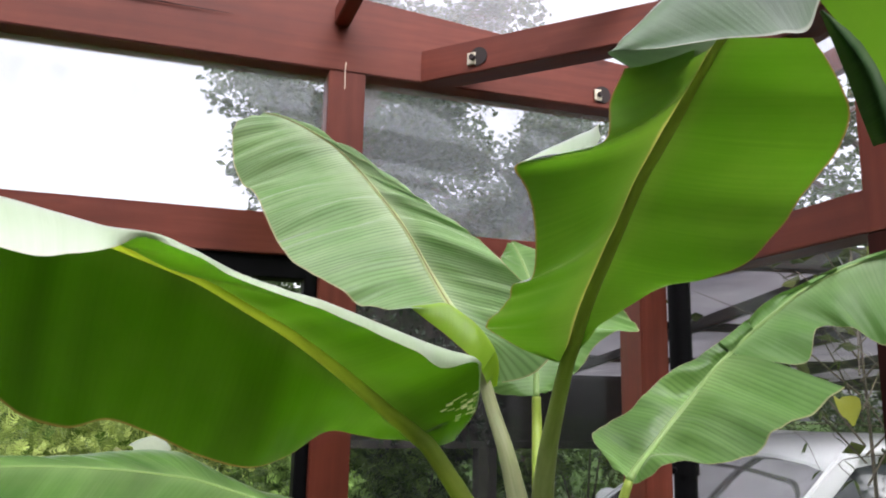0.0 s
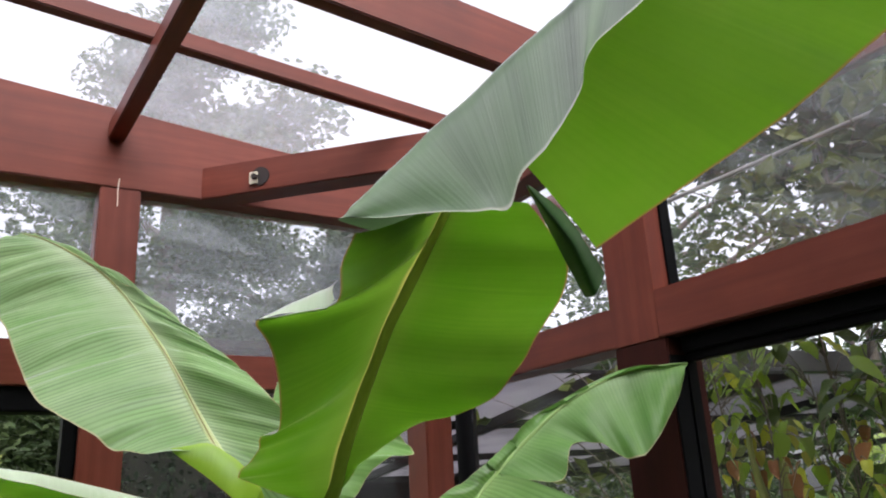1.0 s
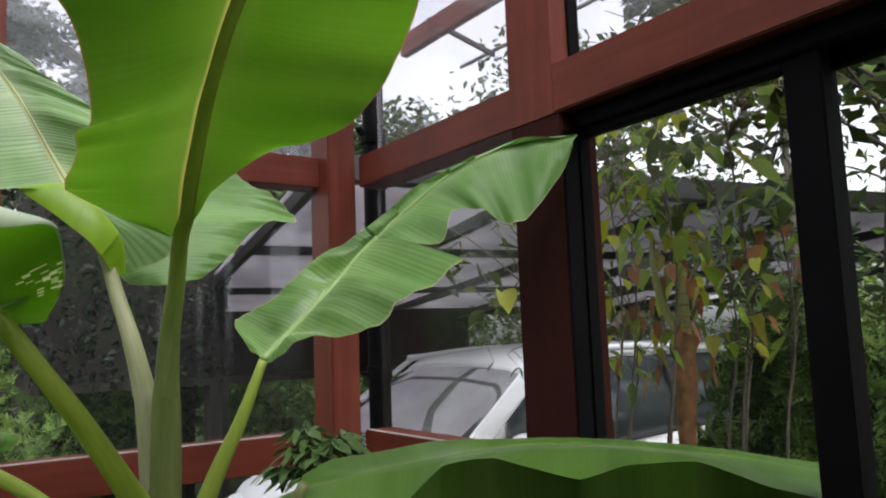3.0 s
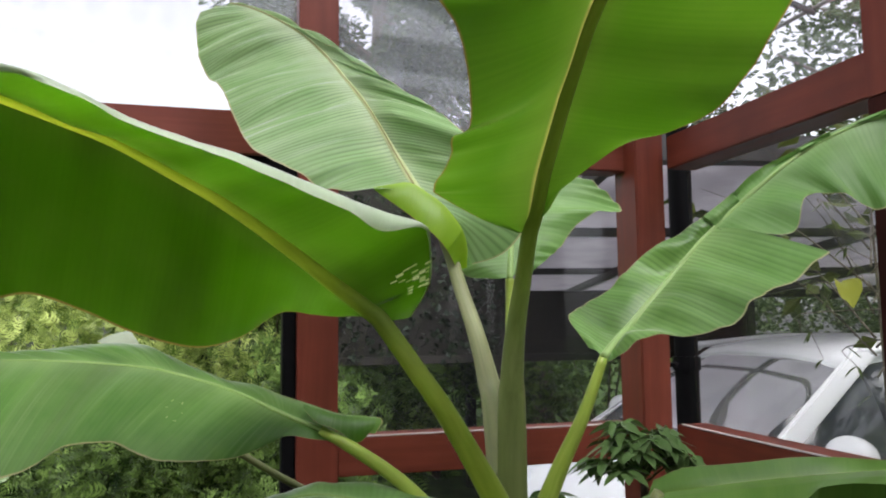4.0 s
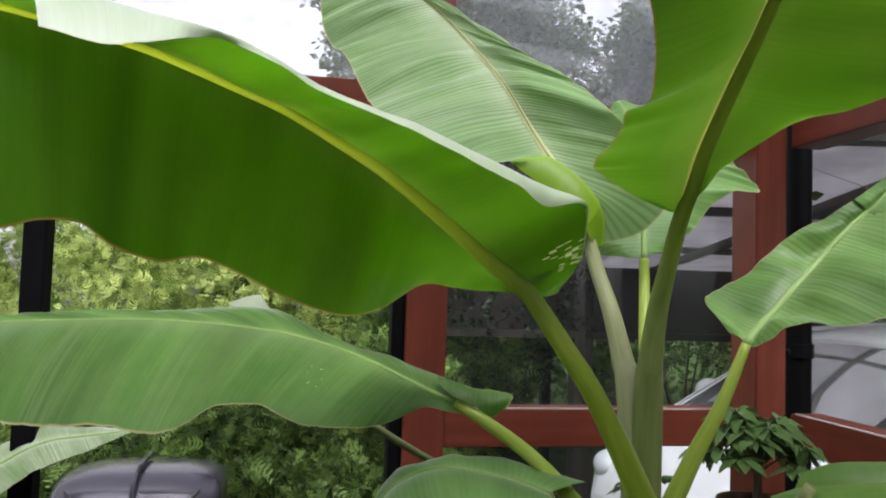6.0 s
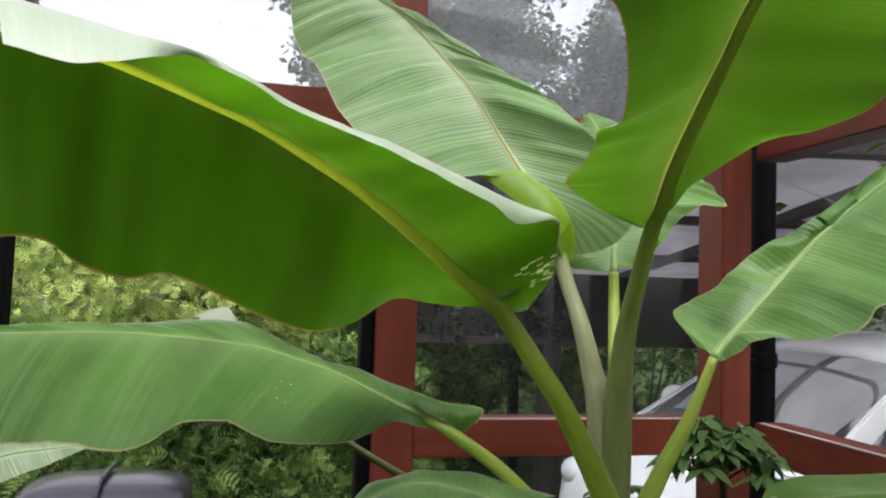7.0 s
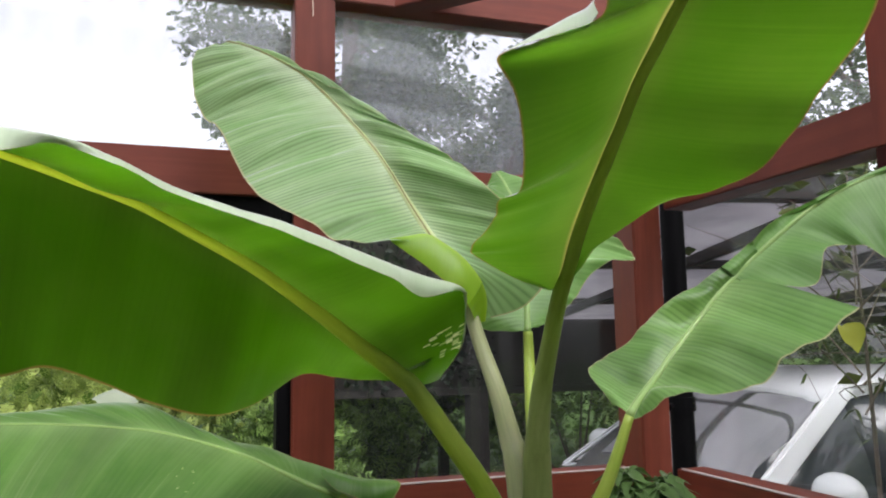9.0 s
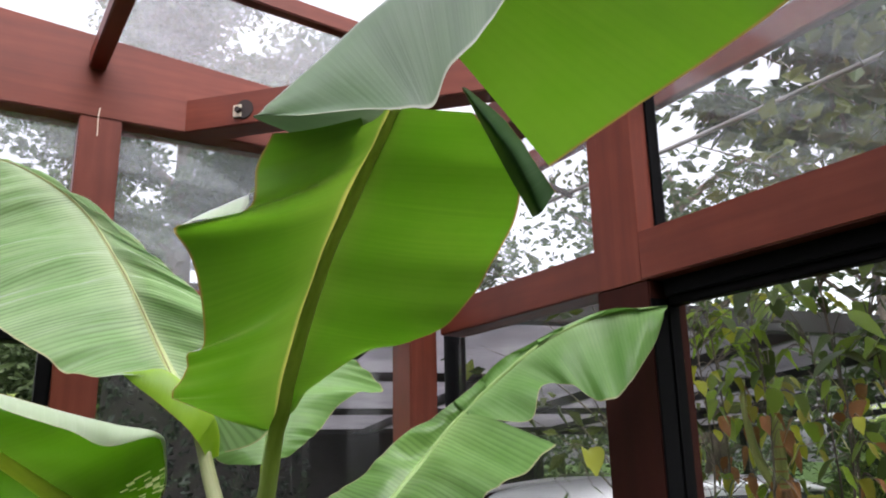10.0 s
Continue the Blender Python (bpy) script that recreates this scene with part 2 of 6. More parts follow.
BROWN_METAL = plain("dark_bronze_aluminium", (0.011, 0.009, 0.009), 0.45, 0.0, 0.2, 8)
LEAF = leaf_material("banana_leaf_underside", (0.090, 0.245, 0.016), (0.10, 0.23, 0.032), (0.22, 0.37, 0.05), glow=1.46, relief=0.16, streaks=0.7, band=0.12, halo=0.7, rib_light=(0.62, 0.62, 0.16), ridges=0.07)
# brighter copy of LEAF; extra light on the leaf end put into it
LEAF_LIT = leaf_material("banana_leaf_lit_underside", (0.105, 0.27, 0.018), (0.12, 0.25, 0.035), (0.23, 0.38, 0.055), through_part=0.55, glow=1.8, relief=0.16, streaks=0.9, band=0.15, ridges=0.05)
# shade towards the stalk and in the pleats is in this colour
LEAF_BROAD = leaf_material("banana_leaf_broad_underside", (0.068, 0.215, 0.009), (0.078, 0.20, 0.022), (0.16, 0.31, 0.035), through_part=0.47, glow=1.75, relief=0.12, streaks=0.5, band=0.5, halo=0.3, ridges=0.08, foot_shade=0.34)
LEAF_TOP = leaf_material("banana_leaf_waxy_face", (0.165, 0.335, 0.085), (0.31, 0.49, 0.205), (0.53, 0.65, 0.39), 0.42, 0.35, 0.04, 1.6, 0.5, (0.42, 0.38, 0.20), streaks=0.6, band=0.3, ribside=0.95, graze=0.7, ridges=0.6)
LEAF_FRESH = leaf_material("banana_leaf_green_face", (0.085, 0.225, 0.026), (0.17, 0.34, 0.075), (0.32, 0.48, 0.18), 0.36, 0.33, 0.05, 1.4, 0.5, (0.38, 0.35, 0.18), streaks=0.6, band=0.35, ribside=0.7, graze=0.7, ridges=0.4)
# sky sheen on the turned-over rims, put in as a near-white colour
LEAF_SHEEN = leaf_material("banana_leaf_white_sheen", (0.42, 0.56, 0.32), (0.52, 0.64, 0.43), (0.66, 0.74, 0.58), 0.4, 0.3, 0.08, 1.2, 0.4, (0.55, 0.55, 0.40))
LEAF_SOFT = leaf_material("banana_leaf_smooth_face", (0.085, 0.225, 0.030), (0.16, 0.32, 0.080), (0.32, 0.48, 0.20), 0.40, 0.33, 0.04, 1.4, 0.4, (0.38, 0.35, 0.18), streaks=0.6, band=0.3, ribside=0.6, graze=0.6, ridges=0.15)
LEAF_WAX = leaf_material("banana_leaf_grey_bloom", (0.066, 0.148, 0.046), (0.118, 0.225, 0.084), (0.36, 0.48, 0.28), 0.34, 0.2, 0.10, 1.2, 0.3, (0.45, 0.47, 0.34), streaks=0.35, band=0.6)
# sky light coming through the rolled base, put into a yellower colour
LEAF_BACKLIT = leaf_material("banana_leaf_backlit_base", (0.17, 0.32, 0.012), (0.21, 0.36, 0.02), (0.32, 0.45, 0.06), 0.4, 0.5, 0.03, 1.8, 0.2, streaks=0.3)
LEAF_DRYING = leaf_material("banana_leaf_bleached", (0.11, 0.21, 0.06), (0.22, 0.32, 0.14), (0.62, 0.65, 0.54), 0.5, 0.3, 0.03, 1.2, 0.4, (0.4, 0.36, 0.22), streaks=1.5)
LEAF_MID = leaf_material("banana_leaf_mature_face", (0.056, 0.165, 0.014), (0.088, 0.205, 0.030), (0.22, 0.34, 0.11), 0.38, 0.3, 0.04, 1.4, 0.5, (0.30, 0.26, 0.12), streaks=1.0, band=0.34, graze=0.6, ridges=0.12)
# shade on the creased leaf, partly put into a duller colour
LEAF_SHADED = leaf_material("banana_leaf_shaded_face", (0.058, 0.150, 0.014), (0.092, 0.195, 0.026), (0.17, 0.28, 0.065), 0.38, 0.33, 0.04, 1.2, 0.4, (0.22, 0.20, 0.09), streaks=0.6, band=0.2, graze=0.6)
# deep green for the rolled strip
LEAF_DARK = leaf_material("banana_leaf_deep_green", (0.038, 0.105, 0.030), (0.052, 0.125, 0.042), (0.09, 0.17, 0.075), 0.42, 0.06, 0.03, graze=0.7)
RIB_DARK = glowing_rib("olive_midrib", (0.145, 0.20, 0.026), (0.20, 0.255, 0.045), ((0.14, 0.18, 0.055), (0.24, 0.28, 0.11)), 0.20)
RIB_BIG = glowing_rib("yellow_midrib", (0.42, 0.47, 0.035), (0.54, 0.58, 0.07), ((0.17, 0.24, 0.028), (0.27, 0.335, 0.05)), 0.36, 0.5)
RIB_CREAM = stalk_material("cream_midrib", (0.36, 0.43, 0.19), (0.50, 0.55, 0.29))
RIB_LINE = stalk_material("olive_midrib_groove", (0.16, 0.15, 0.045), (0.24, 0.22, 0.07))
RIB_PALE = stalk_material("pale_midrib", (0.19, 0.31, 0.085), (0.28, 0.40, 0.15))
RIB_MID = stalk_material("green_midrib", (0.15, 0.26, 0.055), (0.23, 0.35, 0.10))
STALK = stalk_material("banana_stalk", (0.11, 0.14, 0.04), (0.22, 0.23, 0.10))
STALK_PALE = stalk_material("bloomy_stalk", (0.19, 0.215, 0.10), (0.31, 0.33, 0.17))
STALK_FRESH = stalk_material("fresh_stalk", (0.22, 0.32, 0.035), (0.34, 0.42, 0.08))
PANE = glass_material("window_glass", 0.016, mirror=0.6)
# reflections cut to a quarter so the garden shows clearly
DOOR_PANE = glass_material("weak_mirror_door_glass", 0.002, mirror=0.25)
HAZY_PANE = glass_material("streaked_window_glass", 0.23, (0.97, 0.98, 0.99), (7, 7, 1.6), (0.93, 0.96, 1.0))
SIDE_PANE = glass_material("lightly_soiled_glass", 0.09, (0.95, 0.96, 0.97), (5, 5, 2))
ROOF_PANE = glass_material("dusty_roof_glass", 0.15, (0.95, 0.96, 0.97), (4, 4, 4))
GRASS = plain("lawn", (0.03, 0.055, 0.012), 0.95, 0, 0.5, 3, 0.4, spec=0.05)
# floor and walls out of view, kept dark so little light bounces back
TILE = plain("dark_floor_tiles", (0.055, 0.042, 0.034), 0.6, 0, 0.2, 6)
UNSEEN_WALL = plain("dark_unseen_wall", (0.075, 0.06, 0.05), 0.8, 0, 0.15, 9, 0.3)


# ---- building helpers ----
def part(name, bm, material, parent=None, label="", smooth=False):
    me = bpy.data.meshes.new(name)
    bm.to_mesh(me)
    bm.free()
    for mat in material if isinstance(material, (list, tuple)) else (material,):
        me.materials.append(mat)
    if smooth:
        me.polygons.foreach_set("use_smooth", [True] * len(me.polygons))
    ob = new(name, me)
    ob.parent = parent
    return tagged(ob, label)


def raw(name, verts, faces, material, parent=None, label="", smooth=False):
    """A mesh from places and faces that the caller worked out."""
    me = bpy.data.meshes.new(name)
    me.from_pydata([tuple(v) for v in verts], [], [tuple(f) for f in faces])
    me.materials.append(material)
    if smooth:
        me.polygons.foreach_set("use_smooth", [True] * len(me.polygons))
    ob = new(name, me)
    ob.parent = parent
    return tagged(ob, label)


def group_of(name, label, category, kind="", group="", at=(0, 0, 0)):
    ob = new(name)
    ob.location = at
    return tagged(ob, label, category, group, kind)


def beam_mesh(a, b, w, h, bevel=0.003, up=(0, 0, 1)):
    """A squared timber from a to b, w wide, h high, with eased edges and its grain laid along it."""
    a, b = Vector(a), Vector(b)
    d = (b - a)
    length = d.length
    x = d.normalized()
    u = Vector(up)
    y = u.cross(x).normalized()
    z = x.cross(y)
    bm = bmesh.new()
    bmesh.ops.create_cube(bm, size=1.0, matrix=Matrix.Diagonal((length, w, h, 1)))
    bmesh.ops.bevel(bm, geom=list(bm.edges), offset=bevel, segments=2, affect="EDGES")
    uv = bm.loops.layers.uv.new("UVMap")
    shift = (a.x * 3.1 + a.y * 1.7 + a.z * 2.3) % 7
    for f in bm.faces:
        n = f.normal
        for l in f.loops:
            c = l.vert.co
            side = c.y + c.z if abs(n.x) > 0.7 else (c.z if abs(n.y) > abs(n.z) else c.y + 0.37)
            l[uv].uv = (c.x + shift, side + shift * 0.3)
    m = Matrix((x, y, z)).transposed().to_4x4()
    m.translation = (a + b) / 2
    bm.transform(m)
    return bm


def timber(name, a, b, w, h, material, parent=None, label="", bevel=0.003, up=(0, 0, 1)):
    return part(name, beam_mesh(a, b, w, h, bevel, up), material, parent, label)


def slab(name, lo, hi, material, parent=None, label="", bevel=0.0):
    bm = bmesh.new()
    lo, hi = Vector(lo), Vector(hi)
    bmesh.ops.create_cube(bm, size=1.0, matrix=Matrix.Translation((lo + hi) / 2) @ Matrix.Diagonal((*(hi - lo), 1)))
    if bevel:
        bmesh.ops.bevel(bm, geom=list(bm.edges), offset=bevel, segments=2, affect="EDGES")
    return part(name, bm, material, parent, label)


def spline(points, n):
    """n+1 places evenly along a smooth curve through the points (Catmull-Rom)."""
    p = [Vector(q) for q in points]
    p = [p[0] * 2 - p[1]] + p + [p[-1] * 2 - p[-2]]
    segs = len(p) - 3
    out = []
    for i in range(n + 1):
        u = i / n * segs
        k = min(int(u), segs - 1)
        t = u - k
        a, b, c, d = p[k:k + 4]
        out.append(0.5 * ((2 * b) + (c - a) * t + (2 * a - 5 * b + 4 * c - d) * t * t + (3 * b - a - 3 * c + d) * t ** 3))
    return out


def tube(points, radii, n=24, sides=10, groove=0.0, flat=1.0):
    """A tapered stalk along a curve. groove: depth of the channel on its upper side, as a part of the radius."""
    c = spline(points, n)
    bm = bmesh.new()
    uv = bm.loops.layers.uv.new("UVMap")
    rings = []
    for i, p in enumerate(c):
        t = (c[min(i + 1, n)] - c[max(i - 1, 0)]).normalized()
        if i == 0:
            side = Vector((1, 0, 0)) if abs(t.x) < 0.8 else Vector((0, 1, 0))
        side = (side - t * side.dot(t)).normalized()
        up = side.cross(t)
        u = i / n * (len(radii) - 1)
        k = min(int(u), len(radii) - 2)
        r = radii[k] + (radii[k + 1] - radii[k]) * (u - k)
        ring = []
        for s in range(sides):
            a = 2 * math.pi * s / sides
            q = r * (1 - groove * max(0.0, math.sin(a)) ** 4)
            ring.append(bm.verts.new(p + side * math.cos(a) * q + up * math.sin(a) * q * flat))
        rings.append(ring)
    for i in range(n):
        for s in range(sides):
            f = bm.faces.new((rings[i][s], rings[i][(s + 1) % sides], rings[i + 1][(s + 1) % sides], rings[i + 1][s]))
            for l, (du, dv) in zip(f.loops, ((0, 0), (0, 1), (1, 1), (1, 0))):
                l[uv].uv = ((i + du) / n, (s + dv) / sides)
    bm.faces.new(rings[0][::-1])
    bm.faces.new(rings[-1])
    return bm


# ---- setting: ground, floor, walls, roof ----
YB, XR = 2.335, 1.68            # inner faces of the back wall and the side wall
PLATE, HEAD, RAIL = 2.487, 1.985, 1.305   # undersides of plate and door head, top of the middle rail
POST = 0.098


def roof_z(x):
    return 2.735 - 0.085 * (x - 0.456)


ground = tagged(slab("ground", (-60, -60, -0.4), (60, 60, -0.02), GRASS), "uneven green lawn round the glasshouse", "lawn", kind="structure")
floor = tagged(slab("floor", (-2.6, -1.9, -0.02), (XR + 0.1, YB + 0.1, 0.0), TILE), "plain terracotta floor of the glasshouse", "floor", kind="structure")


def pane(name, lo, hi, parent, material=PANE):
    ob = slab(name, lo, hi, material, parent)
    ob.visible_shadow = False
    return ob


back = group_of("wall_back", "red-stained timber frame wall with glass panes", "wall", "structure")
for x0, x1, z0 in ((-1.1, -1.0, HEAD + 0.105), (-0.2, -0.102, HEAD + 0.105), (0.703, 0.801, 0)):
    timber("post", ((x0 + x1) / 2, YB + POST / 2, z0), ((x0 + x1) / 2, YB + POST / 2, PLATE), x1 - x0, POST, RED_WOOD, back, up=(0, 1, 0))
timber("plate", (-2.5, YB + 0.05, PLATE + 0.047), (XR + 0.1, YB + 0.05, PLATE + 0.047), 0.1, 0.093, RED_WOOD, back)
# board that closes the gap between plate and sloping roof
bm = bmesh.new()
x0, x1 = -2.5, XR + 0.09
ya, yb = YB + 0.006, YB + 0.06
ring = [bm.verts.new(v) for v in ((x0, ya, PLATE + 0.094), (x1, ya, PLATE + 0.094), (x1, ya, roof_z(x1)), (x0, ya, roof_z(x0)))]
f = bm.faces.new(ring)
uvl = bm.loops.layers.uv.new("UVMap")
for l in f.loops:
    l[uvl].uv = (l.vert.co.x, l.vert.co.z)
ext = bmesh.ops.extrude_face_region(bm, geom=[f])
bmesh.ops.translate(bm, verts=[v for v in ext["geom"] if isinstance(v, bmesh.types.BMVert)], vec=(0, yb - ya, 0))
bmesh.ops.recalc_face_normals(bm, faces=bm.faces)
part("roof_board", bm, RED_WOOD, back)
# door heads and rails, bay by bay
timber("door_head", (-2.5, YB + 0.049, HEAD + 0.052), (0.703, YB + 0.049, HEAD + 0.052), 0.09, 0.106, RED_WOOD, back)
timber("rail", (0.801, YB + 0.052, HEAD + 0.045), (1.592, YB + 0.052, HEAD + 0.045), 0.08, 0.088, RED_WOOD, back)
timber("rail", (0.801, YB + 0.05, RAIL - 0.046), (1.592, YB + 0.05, RAIL - 0.046), 0.084, 0.092, RED_WOOD, back)
timber("rail", (0.801, YB + 0.05, 0.1), (1.592, YB + 0.05, 0.1), 0.084, 0.092, RED_WOOD, back)
for xa, xb in ((-2.5, -1.1), (-1.0, -0.2), (-0.102, 0.703), (0.801, 1.592)):
    pane("pane", (xa, YB + 0.056, HEAD + 0.09), (xb, YB + 0.06, PLATE), back, HAZY_PANE)
pane("pane", (0.801, YB + 0.056, RAIL - 0.004), (1.592, YB + 0.06, HEAD + 0.004), back)
pane("pane", (0.801, YB + 0.056, 0.14), (1.592, YB + 0.06, RAIL - 0.088), back)
# pale strips stand for light caught on the rails' top edges
EDGE_LIGHT = plain("pale_edge_light", (0.55, 0.50, 0.47), 0.5)
timber("edge_light", (0.803, YB + 0.0125, RAIL + 0.0015), (1.588, YB + 0.0125, RAIL + 0.0015), 0.006, 0.004, EDGE_LIGHT, back, bevel=0.001)
# nail with a rest of pale string on the middle post
part("split", tube([(-0.6, YB + 0.0005, 2.622), (0.0, YB + 0.0005, 2.612), (0.25, YB + 0.0005, 2.605), (0.45, YB + 0.0005, 2.602)], (0.0045, 0.004, 0.0022, 0.0005), 24, 6), plain("dark_split_in_wood", (0.03, 0.008, 0.006), 0.9), back, "long tapering split in the timber")
part("string", tube([(0.746, YB - 0.003, 2.512), (0.744, YB - 0.005, 2.48), (0.7455, YB - 0.004, 2.45), (0.745, YB - 0.004, 2.437)], (0.0016, 0.0014, 0.0012), 10, 6), plain("pale_string", (0.7, 0.55, 0.42), 0.9), back)

side = group_of("wall_side", "red-stained timber frame wall with black sliding doors", "wall", "structure")
bm = beam_mesh((1.633, YB + 0.0145, 0), (1.633, YB + 0.0145, PLATE), 0.086, 0.117, 0.004, (0, 1, 0))
part("corner_post", bm, RED_WOOD, side)
timber("door_jamb", (XR + 0.05, 1.5295, 0), (XR + 0.05, 1.5295, HEAD - 0.002), POST, 0.151, SHADED_WOOD, side, "red-stained door jamb with its shade in the colour", up=(0, 1, 0))
timber("post", (XR + 0.039, 1.5375, HEAD - 0.002), (XR + 0.039, 1.5375, PLATE), POST - 0.02, 0.135, RED_WOOD, side, bevel=0.001, up=(0, 1, 0))
timber("glazing_strip", (XR + 0.062, 1.467, HEAD + 0.099), (XR + 0.062, 1.467, PLATE), 0.03, 0.006, BLACK_METAL, side, bevel=0.001, up=(0, 1, 0))
for y in (0.636, -0.35, -1.3):
    timber("post", (XR + 0.05, y, HEAD + 0.099), (XR + 0.05, y, PLATE), POST, 0.085, RED_WOOD, side, up=(0, 1, 0))
    timber("post", (XR + 0.05, y - 0.1, 0), (XR + 0.05, y - 0.1, HEAD), POST, 0.085, BLACK_METAL, side, up=(0, 1, 0))
timber("plate", (XR + 0.05, YB + 0.0, PLATE + 0.047), (XR + 0.05, -1.9, PLATE + 0.047), 0.1, 0.093, RED_WOOD, side)
timber("door_head", (XR + 0.047, 1.47, HEAD + 0.048), (XR + 0.047, -1.9, HEAD + 0.048), 0.1, 0.1, RED_WOOD, side)
timber("rail", (XR + 0.05, 2.29, HEAD + 0.045), (XR + 0.05, 1.605, HEAD + 0.045), 0.088, 0.09, RED_WOOD, side)
timber("rail", (XR + 0.05, 2.29, RAIL - 0.046), (XR + 0.05, 1.605, RAIL - 0.046), 0.088, 0.092, RED_WOOD, side)
timber("rail", (XR + 0.05, 2.29, 0.1), (XR + 0.05, 1.605, 0.1), 0.088, 0.092, RED_WOOD, side)
for ya, yb in ((1.605, 2.29), (0.6785, 1.464), (-0.3075, 0.5935), (-1.2575, -0.3925)):
    pane("pane", (XR + 0.072, ya, HEAD + 0.09), (XR + 0.076, yb, PLATE), side, SIDE_PANE)
pane("pane", (XR + 0.066, 1.605, RAIL - 0.004), (XR + 0.07, 2.29, HEAD + 0.004), side)
timber("edge_light", (XR + 0.0095, 1.607, RAIL + 0.0015), (XR + 0.0095, 2.27, RAIL + 0.0015), 0.006, 0.004, EDGE_LIGHT, side, bevel=0.001)
pane("pane", (XR + 0.066, 1.605, 0.14), (XR + 0.07, 2.29, RAIL - 0.088), side)


# ---- sliding doors of black aluminium ----
def sliding_door(name, a, b, z0, z1, label, glass=True, stile=0.045, thick=0.03, first=None):
    """A glazed door leaf in a black frame between two places on plan."""
    a, b = Vector((*a, 0)), Vector((*b, 0))
    d = (b - a).normalized()
    door = group_of(name, label, "sliding door")
    lo, hi = Vector((0, 0, z0)), Vector((0, 0, z1))
    first = first or stile
    for p, w in ((a + d * first / 2, first), (b - d * stile / 2, stile)):
        timber("stile", p + lo, p + hi, thick, w, BLACK_METAL, door, bevel=0.002, up=tuple(d))
    for z, h in ((z0 + 0.03, 0.06), (z1 - 0.0225, 0.045)):
        timber("rail", a + d * first + Vector((0, 0, z)), b - d * stile + Vector((0, 0, z)), thick * 0.9, h, BLACK_METAL, door, bevel=0.002)
    if glass:
        n = Vector((-d.y, d.x, 0)) * 0.003
        p, q = a + d * first, b - d * stile
        v = [p + lo + n, q + lo + n, q + hi + n, p + hi + n, p + lo - n, q + lo - n, q + hi - n, p + hi - n]
        ob = raw("pane", v, [(0, 1, 2, 3), (7, 6, 5, 4)], DOOR_PANE, door)
        ob.visible_shadow = False
    return door


sliding_door("sliding_door", (XR + 0.055, 1.449), (XR + 0.055, 0.952), 0.03, HEAD - 0.008, "black aluminium sliding door with clear glass", stile=0.06, first=0.004)
sliding_door("sliding_door", (XR + 0.105, 1.02), (XR + 0.105, 0.56), 0.03, HEAD - 0.008, "black aluminium sliding door with clear glass", stile=0.05)
sliding_door("sliding_door", (XR + 0.07, 0.51), (XR + 0.07, -0.4), 0.03, HEAD - 0.008, "black aluminium sliding door with clear glass", stile=0.05)
track = group_of("door_frame", "black aluminium head track of the sliding doors", "door frame", "structure")
timber("head_track", (XR + 0.045, 1.446, HEAD - 0.018), (XR + 0.045, -1.9, HEAD - 0.018), 0.03, 0.036, BLACK_METAL, track)
timber("head_track", (-1.0, YB + 0.055, HEAD - 0.028), (0.672, YB + 0.055, HEAD - 0.028), 0.075, 0.058, BLACK_METAL, track)
# thin black strip against the near face of the jamb
timber("jamb_strip", (XR + 0.036, 1.4515, 0.0), (XR + 0.036, 1.4515, HEAD - 0.04), 0.07, 0.005, BLACK_METAL, track, bevel=0.001, up=(0, 1, 0))
timber("jamb", (0.6865, YB + 0.055, 0.0), (0.6865, YB + 0.055, HEAD), 0.032, 0.07, BLACK_METAL, track, up=(0, 1, 0))
timber("jamb", (-0.14, YB + 0.06, 0.0), (-0.14, YB + 0.06, HEAD - 0.058), 0.05, 0.06, BLACK_METAL, track, up=(0, 1, 0))

# ---- brace across the corner, with its bolt pockets ----
BRACE_Z = PLATE + 0.046
brace = group_of("corner_brace", "red-stained timber brace bolted across the corner", "beam")
n45 = Vector((1, 1, 0)).normalized()
ba, bb = Vector((0.951, YB, BRACE_Z)), Vector((XR, YB - (XR - 0.951), BRACE_Z))
off = n45 * 0.037
timber("timber", ba + off, bb + off, 0.074, 0.092, RED_WOOD, brace)
PLATE_METAL = plain("yellowed_zinc", (0.62, 0.56, 0.42), 0.4, 0.6, 0.2, 30)
HOLE = plain("dark_bolt_pocket", (0.02, 0.012, 0.01), 0.8)


def bolt_fitting(centre, along, out, parent):
    """A round pocket, drawn as a dark disc, with a square zinc washer and a bolt end half over it."""
    c, x, n = Vector(centre), Vector(along), Vector(out)
    z = Vector((0, 0, 1))
    rot = Matrix((x, z, n)).transposed().to_4x4()
    rot.translation = c
    bm = bmesh.new()
    # raised dark disc; the shade inside the pocket is its colour
    bmesh.ops.create_cone(bm, cap_ends=True, segments=20, radius1=0.026, radius2=0.026, depth=0.004, matrix=rot @ Matrix.Translation((0.008, 0.001, 0.0008)))
    part("pocket", bm, HOLE, parent)
    bm = bmesh.new()
    bmesh.ops.create_cube(bm, size=1.0, matrix=rot @ Matrix.Translation((-0.009, -0.004, 0.006)) @ Matrix.Diagonal((0.023, 0.034, 0.005, 1)))
    bmesh.ops.bevel(bm, geom=list(bm.edges), offset=0.001, segments=1, affect="EDGES")
    part("washer", bm, PLATE_METAL, parent, "yellowed zinc washer")
    bm = bmesh.new()
    bmesh.ops.create_cone(bm, cap_ends=True, segments=6, radius1=0.009, radius2=0.008, depth=0.012, matrix=rot @ Matrix.Translation((-0.004, -0.003, 0.012)))
    part("nut", bm, HOLE, parent, "rusty dark nut")


x45 = Vector((1, -1, 0)).normalized()
bolt_fitting((1.069, 2.217, BRACE_Z - 0.006), tuple(x45), tuple(-n45), brace)
fit2 = group_of("bolt_fitting", "yellowed zinc washer with a dark nut on the wall plate", "bolt", at=(0, 0, 0))
